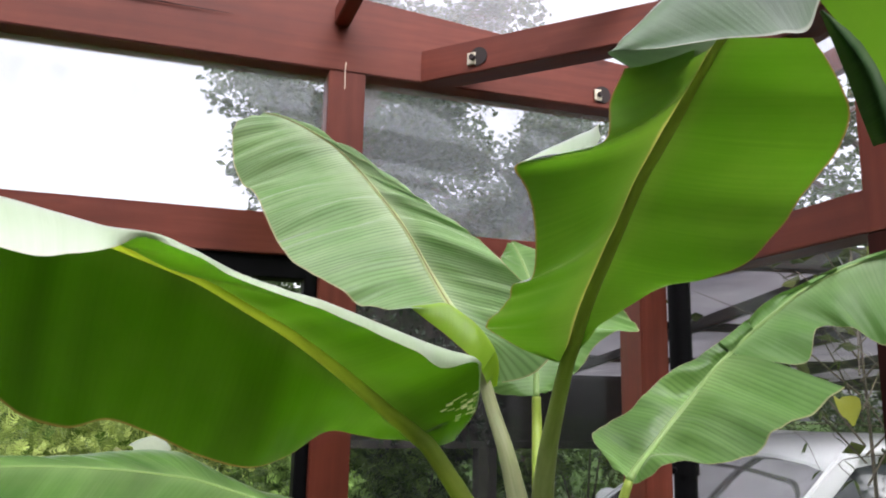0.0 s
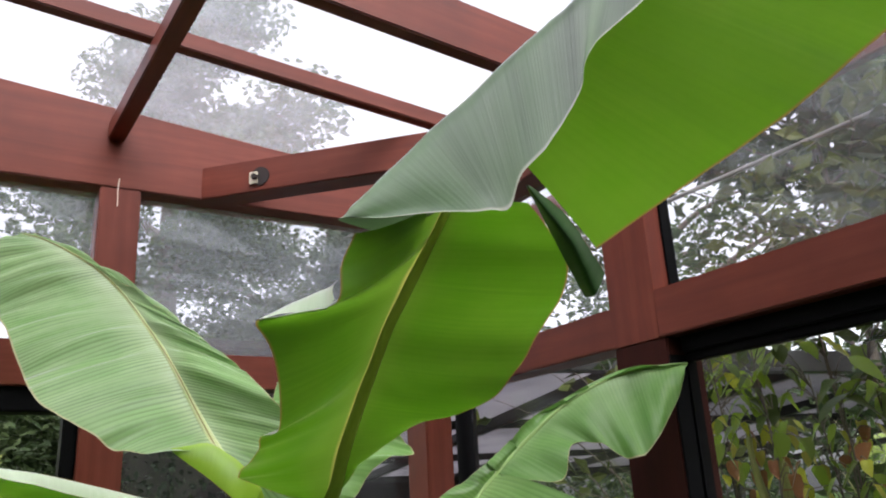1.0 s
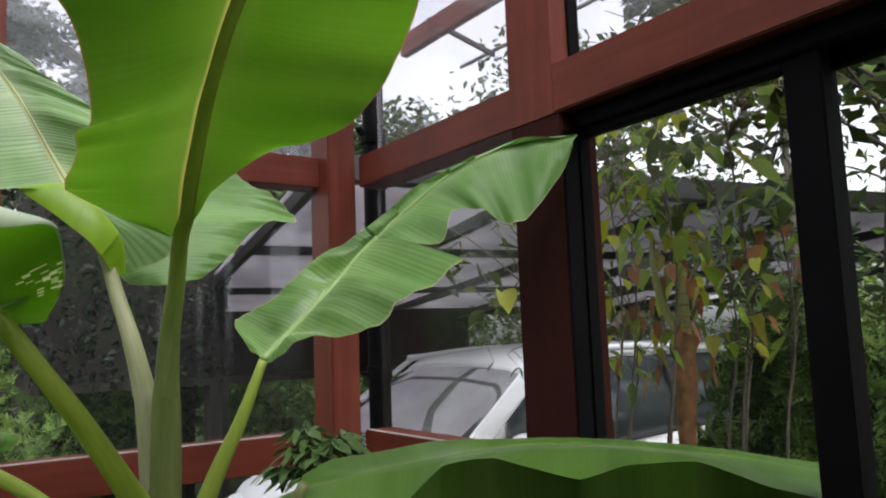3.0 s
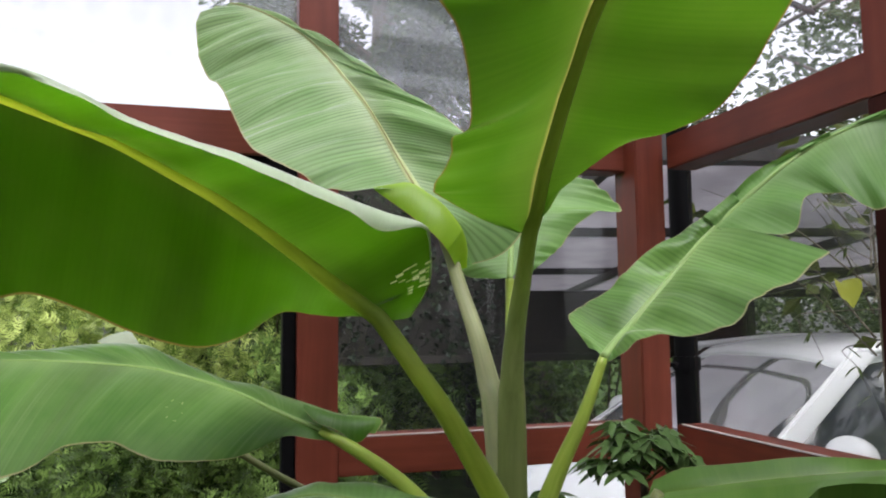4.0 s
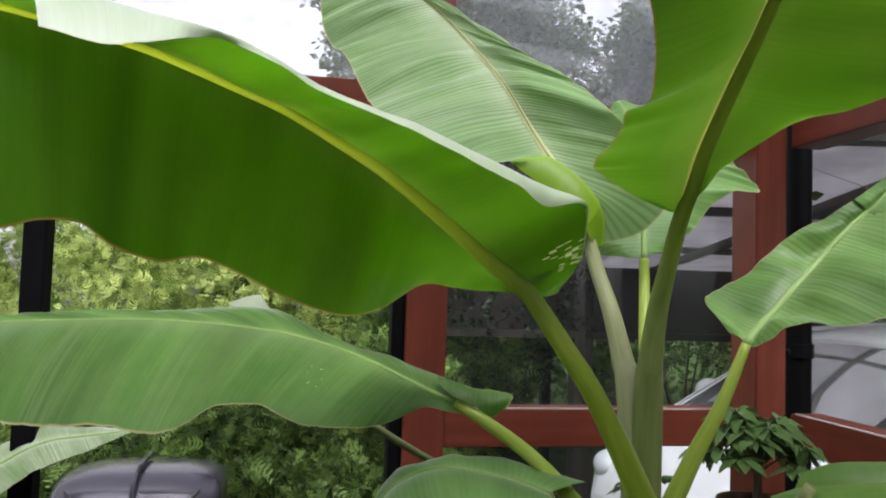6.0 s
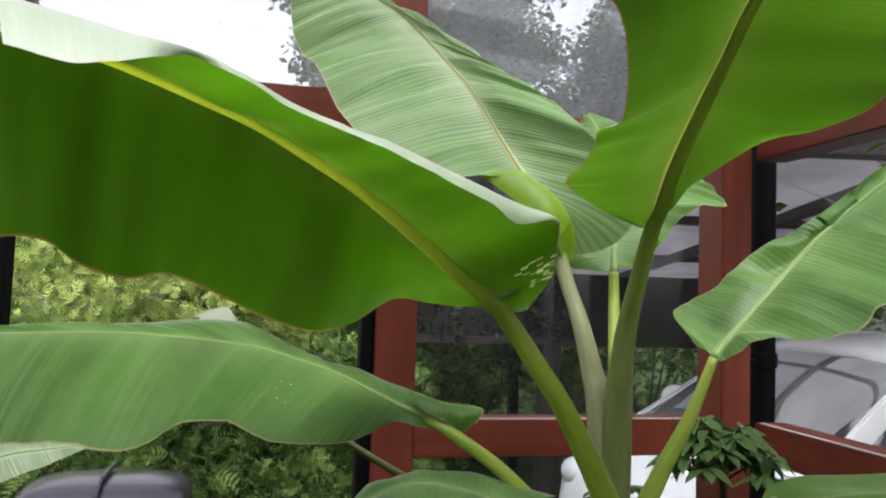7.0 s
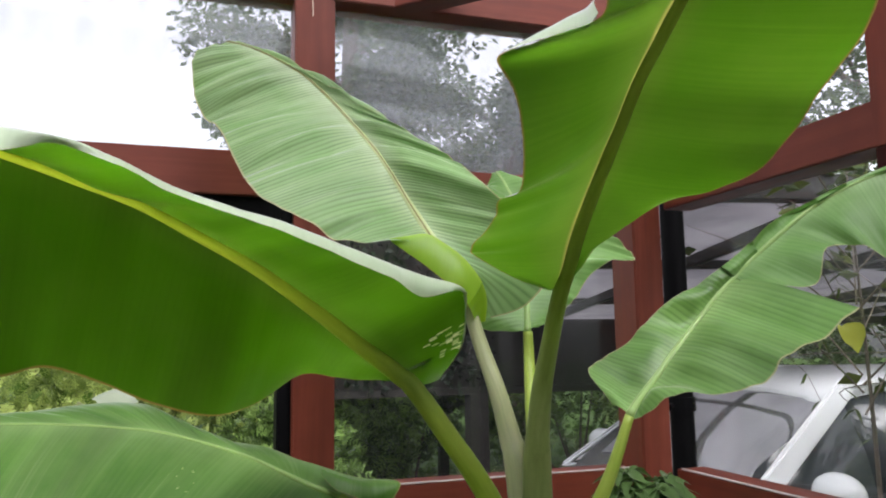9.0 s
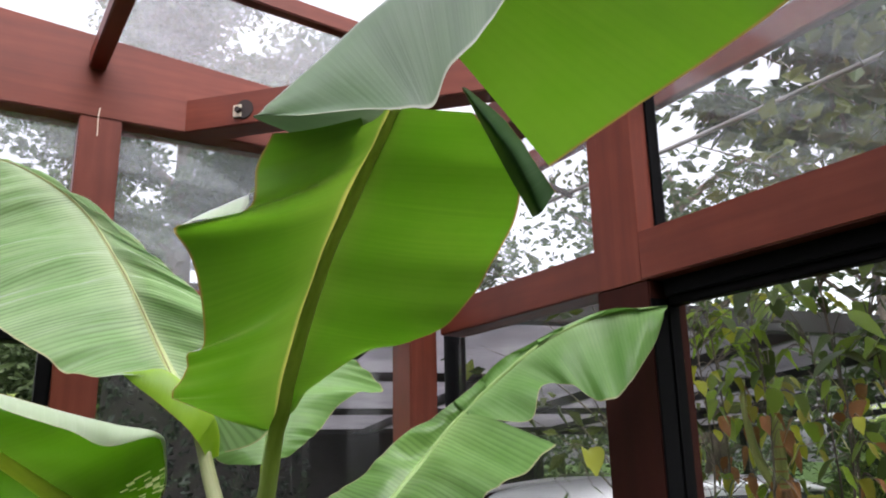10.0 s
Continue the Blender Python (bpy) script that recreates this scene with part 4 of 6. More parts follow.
def loft(name, rib, sides, material, parent, label="", along=0, across=10, bow=0.06, wave=0.004, seed=0, ripple=9.0, pleat=0.0015, line=0.00035, first=0.0, gap=0.0, beat=24.0, calm=0.0, slant=0.0, creased=False):
    """A leaf blade. rib: places along the midrib; sides: for each half the curves that it passes through, from the rib outward.
    bow: how far a half arches, as a part of its width; wave: metres by which the rim ripples;
    pleat, line: height of the broad and the fine folds across the blade; slant: how far the veins lean towards the tip."""
    rough_len = sum((Vector(b) - Vector(a)).length for a, b in zip(rib, rib[1:]))
    along = along or max(24, int(rough_len / 0.0024))
    R = spline(rib, along)
    length = [0.0]
    for a, b in zip(R, R[1:]):
        length.append(length[-1] + (b - a).length)
    verts, faces, uvs, rim, teeth = [], [], [], [], []
    for k, curves in enumerate(sides):
        C = [R] + [spline(c, along) for c in curves]
        if creased and len(C) > 2:
            C[2] = [a.lerp(b, 0.7) for a, b in zip(C[2], folded(curves[1], along))]
        if slant:
            lean = [i + slant * along * 4 * (i / along) * (1 - i / along) for i in range(along + 1)]
            C[1:] = [[c[min(int(q), along)].lerp(c[min(int(q) + 1, along)], q % 1) for q in lean] for c in C[1:]]
        base = len(verts)
        m = across * len(curves)
        for i in range(along + 1):
            tang = (R[min(i + 1, along)] - R[max(i - 1, 0)]).normalized()
            pts = [c[i] for c in C]
            if gap:
                reach = pts[1] - pts[0]
                pts[0] = pts[0] + reach * min(0.4, gap * (1 - 0.5 * i / along) / max(reach.length, 1e-4))
            row = (folded if creased else spline)(pts, m) if len(pts) > 2 else [pts[0].lerp(pts[1], j / m) for j in range(m + 1)]
            width = (pts[1] - pts[0]).length
            nrm = tang.cross(pts[1] - pts[0])
            nrm = nrm.normalized() if nrm.length > 1e-6 else Vector((0, 0, 1))
            if nrm.z < 0:
                nrm = -nrm
            q = length[i]
            phase = q / 0.0085 + 0.9 * noise.noise((q * 14, seed, 0.3))
            comb = math.sin(2 * math.pi * phase)
            for j, p in enumerate(row):
                s = j / m
                body = min(1.0, s * 6) * (1 - 0.5 * s)
                arch = bow * width * 4 * s * (1 - s) if len(pts) == 2 else 0.0
                rip = wave * s * s * (noise.noise((q * ripple, seed * 7.3 + k * 3.1, s)) * 1.6 + 0.5 * noise.noise((q * ripple * 3.1, seed + k * 5.7, s)))
                fold = pleat * min(1.0, s * 3) * (noise.noise((q * beat, seed * 3.7 + k * 9.1, s * 0.8)) + 0.5 * noise.noise((q * beat * 2.5, seed * 1.7 + k * 4.1, s * 1.1)))
                fine = line * body * comb * (0.35 + 0.9 * abs(noise.noise((q * 18, seed + k * 2.2, s * 2))))
                verts.append(p + nrm * (arch + (rip + fold) * (1 - calm * s * s) + fine))
                uvs.append((q + seed * 1.37 + k * 0.61, s * max(width, 0.02)))
                rim.append((first + (1 - first) * s, 0.25 + 0.5 * k + 0.2 * i / along))
                teeth.append((phase, s))
        for i in range(along):
            for j in range(m):
                a = base + i * (m + 1) + j
                faces.append((a, a + 1, a + m + 2, a + m + 1))
    ob = raw(name, verts, faces, material, parent, label, True)
    if creased:
        ob.data.set_sharp_from_angle(angle=radians(38))
    idx = np.empty(len(ob.data.loops), dtype=np.int32)
    ob.data.loops.foreach_get("vertex_index", idx)
    for title, values in (("UVMap", uvs), ("Edge", rim), ("Comb", teeth)):
        lay = ob.data.uv_layers.new(name=title)
        lay.data.foreach_set("uv", np.array(values, dtype=np.float32)[idx].ravel())
    ob.data.uv_layers["UVMap"].active_render = True
    return ob


def flecks(name, blade, places, material, label, lift):
    """Thin scars on a blade: slivers that lie along its veins, lift metres off its face."""
    me = blade.data
    verts, faces = [], []
    r = random.Random(4)
    for x, y, z, size in places:
        c = Vector((x, y, z))
        v = min(me.vertices, key=lambda w: (w.co - c).length_squared)
        n = v.normal if v.normal.dot(Vector((0.45, 0.5, 1.6)) - v.co) > 0 else -v.normal
        e = max((me.vertices[k].co - v.co for p in me.polygons if v.index in p.vertices for k in p.vertices), key=lambda w: w.length)
        e = e.normalized()
        f = n.cross(e)
        L, W = size * (0.7 + 0.6 * r.random()), size * (0.14 + 0.14 * r.random())
        b = len(verts)
        verts += [v.co + n * lift - e * L, v.co + n * lift + f * W, v.co + n * lift + e * L * 0.8, v.co + n * lift - f * W]
        faces.append((b, b + 1, b + 2, b + 3))
    return tagged(raw(name, verts, faces, material, blade, label), kind="stuff")


def slits(name, blade, centre, reach, number, material, label):
    """Narrow worn places along the veins: the blade is cut out there and a thin pale skin fills the gap."""
    me, c, r = blade.data, Vector(centre), random.Random(12)
    near = [p for p in me.polygons if (p.center - c).length < reach * (0.35 + 0.65 * r.random())]
    picked = sorted(p.index for p in r.sample(near, min(number, len(near))))
    verts, faces = [], []
    for k in picked:
        q = [me.vertices[v].co.copy() for v in me.polygons[k].vertices]
        mid = sum(q, Vector()) / 4
        faces.append(tuple(range(len(verts), len(verts) + 4)))
        verts += [mid + (v - mid) * 0.97 for v in q]
    bm = bmesh.new()
    bm.from_mesh(me)
    bm.faces.ensure_lookup_table()
    bmesh.ops.delete(bm, geom=[bm.faces[k] for k in picked], context="FACES_ONLY")
    bm.to_mesh(me)
    bm.free()
    return tagged(raw(name, verts, faces, material, blade, label), kind="stuff")


CROWN = (0.965, 1.60, 1.12)
BARK_SPOT = plain("brown_spot", (0.12, 0.06, 0.02), 0.8)
plant = group_of("banana_plant", "tall banana plant with broad arching green leaves", "plant", at=(0, 0, 0))

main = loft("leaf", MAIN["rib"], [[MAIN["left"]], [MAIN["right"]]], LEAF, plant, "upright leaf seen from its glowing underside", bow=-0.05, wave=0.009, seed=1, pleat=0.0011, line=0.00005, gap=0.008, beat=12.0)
part("midrib", tube([CROWN] + MAIN_STALK[::-1] + MAIN["rib"][1:] + [STRIP["rib"][0]], (0.026, 0.0215, 0.0175, 0.0145, 0.0122, 0.0112, 0.0108, 0.0106, 0.0104, 0.0101, 0.0098, 0.0094, 0.0090, 0.0086, 0.0082, 0.0078, 0.0074, 0.0070), 90, 16), RIB_DARK, main, smooth=True)
loft("leaf_end", STRIP["rib"], [[STRIP["right"]]], LEAF_LIT, main, bow=-0.03, wave=0.006, seed=2, pleat=0.001, line=0.0001)
loft("leaf_fold", FLAP["rib"], [[FLAP["fold"], FLAP["lip"]]], LEAF_WAX, main, "pale waxy folded half of the leaf", across=10, wave=0.003, seed=3, pleat=0.004, line=0.00005, beat=14.0)
loft("leaf_rim", TURN["rib"], [[TURN["lip"]]], LEAF_SHEEN, main, "pale turned-up rim of the leaf", bow=0.1, wave=0.001, seed=17, across=6, line=0.0002, first=0.3)
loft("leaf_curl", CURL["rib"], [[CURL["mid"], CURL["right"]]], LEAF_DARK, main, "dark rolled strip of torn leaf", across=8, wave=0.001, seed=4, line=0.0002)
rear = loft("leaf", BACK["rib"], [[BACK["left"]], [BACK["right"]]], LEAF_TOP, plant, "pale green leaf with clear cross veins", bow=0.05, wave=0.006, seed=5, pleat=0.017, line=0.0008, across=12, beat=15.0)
part("midrib", tube(BACK["rib"], (0.0085, 0.0055, 0.0034, 0.0018), 40), RIB_CREAM, rear, smooth=True)
part("rib_groove", tube([Vector(p) + Vector((-0.25, -0.95, 0.1)) * (0.0082 - 0.0066 * k / 11) for k, p in enumerate(BACK["rib"])], (0.0016, 0.0013, 0.001), 40, 6), RIB_LINE, rear, "thin olive groove along the rib", smooth=True)
loft("leaf_lobe", LOBE["rib"], [[LOBE["left"]]], LEAF_BACKLIT, rear, "yellow-green rolled base of the leaf", bow=0.1, wave=0.002, seed=6, line=0.0002)
big = loft("leaf", BIG["rib"], [[BIG["up"]], [BIG["low"]]], LEAF_BROAD, plant, "broad drooping leaf with a curled pale rim", bow=-0.04, wave=0.006, seed=7, pleat=0.014, line=0.00005, gap=0.0085, beat=7.5, calm=0.95)
loft("leaf_rim", BIG["up"], [[BIG["lip"]]], LEAF_SHEEN, big, "pale curled-over rim of the leaf", bow=0.15, wave=0.002, seed=16, across=6, pleat=0.001, line=0.0002, first=0.3)
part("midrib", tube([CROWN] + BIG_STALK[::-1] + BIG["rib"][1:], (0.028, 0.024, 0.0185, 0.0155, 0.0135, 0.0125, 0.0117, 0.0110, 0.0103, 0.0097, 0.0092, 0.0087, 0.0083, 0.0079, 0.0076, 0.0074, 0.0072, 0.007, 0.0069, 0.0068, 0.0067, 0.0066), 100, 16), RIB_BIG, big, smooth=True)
pale = loft("leaf", PALE["rib"], [[PALE["left"]], [PALE["right"]]], LEAF_FRESH, plant, "torn pale green leaf beside the wall", bow=0.05, wave=0.004, seed=8, pleat=0.017, line=0.0007, beat=17.0)
loft("leaf_end", PALETIP["rib"], [[PALETIP["left"]], [PALETIP["right"]]], LEAF_SOFT, pale, bow=0.04, wave=0.010, seed=9, pleat=0.024, line=0.0004, beat=10.0)
part("midrib", tube(PALE["rib"] + PALETIP["rib"][2:], (0.007, 0.005, 0.0035, 0.0015), 50), RIB_PALE, pale, smooth=True)
young = loft("leaf", REAR["rib"], [[REAR["left"]], [REAR["right"]]], LEAF_SOFT, plant, "pale upright leaf with a ragged rim", bow=0.05, wave=0.016, seed=10, ripple=22, pleat=0.003, line=0.0005)
part("midrib", tube(REAR["rib"], (0.006, 0.004, 0.002), 30), RIB_PALE, young, smooth=True)
low = loft("leaf", LOW["rib"], [[LOW["left"]], [LOW["right"]]], LEAF_MID, plant, "level green leaf with finely lined blade", bow=0.05, wave=0.005, seed=11, pleat=0.003, line=0.0002, slant=0.11)
loft("leaf_lobe", LOWLOBE["rib"], [[LOWLOBE["low"]]], LEAF_MID, low, "rolled base of the leaf", bow=0.25, wave=0.002, seed=21, pleat=0.001)
part("midrib", tube(LOW["rib"], (0.006, 0.0028, 0.0018, 0.0014), 50), RIB_MID, low, smooth=True)
foot = loft("leaf", FOOT["rib"], [[FOOT["left"]], [FOOT["right"]]], LEAF_SOFT, plant, "low arching pale leaf", bow=0.12, wave=0.005, seed=12, pleat=0.004)
part("midrib", tube(FOOT["rib"], (0.002, 0.003, 0.004), 30), RIB_MID, foot, smooth=True)
dark = loft("leaf", DARK["rib"], [[DARK["left"]], [DARK["ridge"], DARK["crease"], DARK["foot"]]], LEAF_SHADED, plant, "creased dark leaf hanging level", bow=0.05, wave=0.002, seed=13, ripple=7, pleat=0.002, beat=9.0, line=0.00005, creased=True)
side_leaf = loft("leaf", SIDE["rib"], [[SIDE["left"]], [SIDE["right"]]], LEAF_DRYING, plant, "bleached pale leaf hanging low by the open door", bow=0.08, wave=0.004, seed=14, pleat=0.003)
part("midrib", tube(SIDE["rib"], (0.002, 0.004, 0.006), 30), RIB_PALE, side_leaf, smooth=True)
loft("leaf_tip", PTIP["rib"], [[PTIP["left"]], [PTIP["right"]]], plain("dry_leaf_tip", (0.23, 0.27, 0.18), 0.7), plant, "whitish dry leaf tip", bow=0.05, wave=0.003, seed=15)
SCAR = foliage("pale_leaf_slits", (0.28, 0.40, 0.10), (0.58, 0.64, 0.30), 0.6)
r = random.Random(9)
slits("slits", big, (0.772, 1.43, 1.652), 0.042, 26, SCAR, "pale thin slits near the leaf base")
flecks("scars", low, [(0.48 + r.uniform(-0.02, 0.02), 1.62 + r.uniform(-0.03, 0.04), 1.46 + r.uniform(-0.03, 0.03), r.uniform(0.0018, 0.0034)) for k in range(9)], SCAR, "whitish marks on the leaf", 0.001)
flecks("scars", rear, [(0.785, 1.846, 1.98, 0.006)], BARK_SPOT, "small brown spot on the leaf", 0.0012)

for pts, radii, mat in ((BACK_STALK, (0.009, 0.0105, 0.012, 0.015, 0.02), STALK_PALE), 
                        (PALE_STALK, (0.007, 0.010, 0.013, 0.016, 0.022), STALK_FRESH), (REAR_STALK, (0.008, 0.009, 0.0105, 0.012), STALK_FRESH), (LOW_STALK, (0.009, 0.011, 0.013, 0.016), STALK_FRESH)):
    part("leaf_stalk", tube(pts + [CROWN], radii + (radii[-1] * 1.15,), 36, 16, 0.35), mat, plant, smooth=True)
part("stem", tube([(0.96, 1.60, 0.34), (0.958, 1.597, 0.75), (0.965, 1.60, 1.06), (0.965, 1.6, 1.15)], (0.07, 0.056, 0.038, 0.02), 30, 20), STALK, plant, smooth=True)
# stalks that carry the lower leaves
for a, b, r in (((0.80, 1.538, 1.314), (0.93, 1.59, 1.1), 0.006), ((1.10, 1.40, 1.353), (0.99, 1.57, 1.08), 0.008), ((-0.20, 2.2, 0.8), (0.9, 1.63, 0.6), 0.007), (SIDE["rib"][-1], (-0.20, 2.2, 0.8), 0.005), ((0.306, 1.932, 1.545), (0.92, 1.64, 1.2), 0.005)):
    mid = (Vector(a) + Vector(b)) / 2 + Vector((0, 0, -0.03))
    part("leaf_stalk", tube([a, mid, b], (r, r * 1.2, r * 1.8), 20, 10), STALK, plant, smooth=True)

POT = plain("dark_glazed_pot", (0.05, 0.045, 0.045), 0.35)


def turned(profile, centre, n=32):
    """A turned vessel from (radius, height) pairs."""
    bm = bmesh.new()
    rings = []
    for r, z in profile:
        rings.append([bm.verts.new((centre[0] + r * math.cos(2 * math.pi * k / n), centre[1] + r * math.sin(2 * math.pi * k / n), centre[2] + z)) for k in range(n)])
    for a, b in zip(rings, rings[1:]):
        for k in range(n):
            bm.faces.new((a[k], a[(k + 1) % n], b[(k + 1) % n], b[k]))
    bm.faces.new(rings[0][::-1])
    bm.faces.new(rings[-1])
    return bm


pot = group_of("plant_pot", "large dark glazed pot on the floor", "pot")
part("vessel", turned([(0.15, 0.0), (0.19, 0.05), (0.22, 0.2), (0.235, 0.36), (0.25, 0.37), (0.25, 0.4), (0.225, 0.4), (0.215, 0.34)], (0.96, 1.6, 0.0)), POT, pot, smooth=True)


# ---- plants: leaves in numbers ----
def leaf_cloud(name, centres, sizes, seeds, material, parent, flat=0.5, long=1.9, droop=0.0, label=""):
    """Many small folded leaves, each of four triangles, at the given places."""
    rng = np.random.default_rng(seeds)
    n = len(centres)
    c = np.asarray(centres, float)
    d = rng.normal(size=(n, 3))
    d[:, 2] = d[:, 2] * flat - droop
    d /= np.linalg.norm(d, axis=1)[:, None]
    r = rng.normal(size=(n, 3))
    s = np.cross(d, r)
    s /= np.linalg.norm(s, axis=1)[:, None]
    u = np.cross(s, d)
    L = np.asarray(sizes)[:, None] * long
    W = np.asarray(sizes)[:, None] * 0.5
    v = np.stack([c, c + d * L * 0.45 + s * W + u * W * 0.35, c + d * L, c + d * L * 0.45 - s * W + u * W * 0.35, c + d * L * 0.5], axis=1).reshape(-1, 3)
    k = np.arange(n)[:, None] * 5
    f = np.concatenate([k + (0, 1, 4), k + (1, 2, 4), k + (2, 3, 4), k + (3, 0, 4)]).astype(int)
    me = bpy.data.meshes.new(name)
    me.from_pydata(v.tolist(), [], f.tolist())
    me.materials.append(material)
    ob = new(name, me)
    ob.parent = parent
    return tagged(ob, label, kind="stuff")


BARK = plain("grey_brown_bark", (0.10, 0.08, 0.06), 0.9, 0, 0.35, 20, 0.6)
TREE_LEAF = foliage("tree_leaves", (0.03, 0.055, 0.02), (0.09, 0.13, 0.05))
HEDGE_LEAF = foliage("hedge_leaves", (0.065, 0.13, 0.016), (0.66, 0.78, 0.25), 0.5)
SHRUB_LEAF = foliage("shrub_leaves", (0.010, 0.027, 0.006), (0.220, 0.352, 0.083))
GREEN_DOOR = foliage("broad_tree_leaves", (0.018, 0.031, 0.007), (0.108, 0.130, 0.024), 0.5)
YELLOW_LEAF = foliage("turning_leaves", (0.14, 0.19, 0.02), (0.50, 0.42, 0.06), 0.5)


def sprays(name, bases, ways, lengths, seed, material, parent, pairs=6, slim=0.5, sag=0.25):
    """Many leafy sprigs: leaflets in pairs along a curved stalk, each sprig in one piece."""
    r = np.random.default_rng(seed)
    n = len(bases)
    b, d = np.asarray(bases, float), np.asarray(ways, float)
    d = d / np.linalg.norm(d, axis=1)[:, None]
    side = np.cross(d, r.normal(size=(n, 3)))
    side /= np.linalg.norm(side, axis=1)[:, None]
    L = np.asarray(lengths, float)[:, None]
    down = np.array([0, 0, 1.0])
    # along the stalk two nodes for each pair of leaflets, which share them
    f = [(k + h) / pairs for k in range(pairs) for h in (0.0, 0.38)] + [1.0]
    stalk = [b + d * L * t - down * L * sag * t * t for t in f]
    v = list(stalk)
    for k in range(pairs):
        reach = L * slim * math.sin(math.pi * (0.2 + 0.7 * (k + 0.5) / pairs))
        lift = r.normal(size=(n, 3)) * reach * 0.2
        for sgn in (-1, 1):
            v.append(stalk[2 * k] + side * sgn * reach * 0.55 + d * reach * 0.12 + lift * 0.6)
            v.append(stalk[2 * k] + side * sgn * reach + d * reach * 0.75 + lift)
        v.append(stalk[2 * k + 1] + side * L * 0.012)
    per = len(v)
    v = np.stack(v, axis=1).reshape(-1, 3)
    quads = []
    for k in range(pairs):
        o = 2 * pairs + 1 + 5 * k
        quads += [(2 * k, o, o + 1, 2 * k + 1), (2 * k + 1, o + 3, o + 2, 2 * k), (2 * k + 1, 2 * k + 2, o + 4, o + 4)]
    faces = [[int(q) for q in dict.fromkeys(quad)] for quad in (np.arange(n)[:, None, None] * per + np.array(quads)[None]).reshape(-1, 4).tolist()]
    me = bpy.data.meshes.new(name)
    me.from_pydata(v.tolist(), [], faces)
    me.materials.append(material)
    ob = new(name, me)
    ob.parent = parent
    return tagged(ob, kind="stuff")


def tree(name, base, height, spread, count, size, seed, material, label, low=0.25, trunk=0.12, lean=(0, 0), clump=1.0):
    rng = np.random.default_rng(seed)
    ob = group_of(name, label, "tree", group="trees round the glasshouse")
    b = Vector(base)
    top = b + Vector((lean[0], lean[1], height * 0.8))
    mid = (b + top) / 2 + Vector((rng.normal() * 0.1, rng.normal() * 0.1, 0))
    part("trunk", tube([b, mid, top], (trunk, trunk * 0.7, trunk * 0.2), 16, 9), BARK, ob)
    clumps = []
    for i in range(16):
        t = low + (1 - low) * (i + rng.random()) / 16
        a = i * 2.4 + rng.random()
        start = b.lerp(top, min(t * 0.9, 1))
        r = spread * (0.45 + 0.6 * math.sin(math.pi * min(1, (t - low) / (1 - low) * 0.8 + 0.2))) * (0.7 + 0.5 * rng.random())
        end = start + Vector((math.cos(a) * r, math.sin(a) * r, r * 0.35 + 0.2))
        part("limb", tube([start, start.lerp(end, 0.5) + Vector((0, 0, 0.1 * r)), end], (trunk * 0.35, trunk * 0.2, trunk * 0.06), 8, 6), BARK, ob)
        for f in (0.45, 0.7, 0.95):
            p = start.lerp(end, f)
            clumps.append((p.x, p.y, p.z, clump * spread * (0.2 + 0.16 * rng.random())))
    clumps = np.array(clumps)
    pick = rng.integers(0, len(clumps), count)
    g = rng.normal(size=(count, 3))
    g /= np.linalg.norm(g, axis=1)[:, None]
    rad = rng.random(count)[:, None] ** 0.5
    c = clumps[pick, :3] + g * rad * clumps[pick, 3:4] * (1, 1, 0.75)
    leaf_cloud("crown", c, size * (0.6 + 0.8 * rng.random(count)), seed + 1, material, ob, droop=0.25)
    return ob


def bush(name, centre, radii, count, size, seed, material, label, category="shrub"):
    """A shrub: stems from the ground and leaves in uneven clumps."""
    rng = np.random.default_rng(seed)
    ob = group_of(name, label, category, group="garden shrubs")
    c0 = np.array(centre, float)
    k = 44
    cl = rng.normal(size=(k, 3))
    cl /= np.linalg.norm(cl, axis=1)[:, None]
    cl = c0 + cl * np.array(radii) * (0.45 + 0.5 * rng.random((k, 1)))
    cl[:, 2] = np.maximum(cl[:, 2], 0.12)
    cr = np.mean(radii) * (0.15 + 0.20 * rng.random(k))
    for i in range(0, k, 9):
        part("stem", tube([(c0[0], c0[1], 0), tuple((c0 * (1, 1, 0) + cl[i]) / 2), tuple(cl[i])], tuple(v * min(1.0, np.mean(radii) ** 1.5) for v in (0.02, 0.012, 0.005)), 8, 5), BARK, ob)
    pick = rng.integers(0, k, count)
    g = rng.normal(size=(count, 3))
    g /= np.linalg.norm(g, axis=1)[:, None]
    c = cl[pick] + g * (rng.random((count, 1)) ** 0.4) * cr[pick][:, None]
    c[:, 2] = np.maximum(c[:, 2], 0.03)
    if material is TREE_LEAF:
        leaf_cloud("leaves", c, size * (0.5 + 0.9 * rng.random(count)), seed + 1, material, ob, flat=0.6, long=2.3, droop=0.1)
    else:
        m = count // 5
        rise = 0.75 if material is HEDGE_LEAF else 0.25
        ways = g[:m] * 0.7 + (0, 0, rise) + rng.normal(size=(m, 3)) * 0.35
        sprays("leaves", c[:m], ways, size * (3.6 + 4.4 * rng.random(m)), seed + 1, material, ob, slim=0.36, sag=0.2 if material is HEDGE_LEAF else 0.45)
    return ob


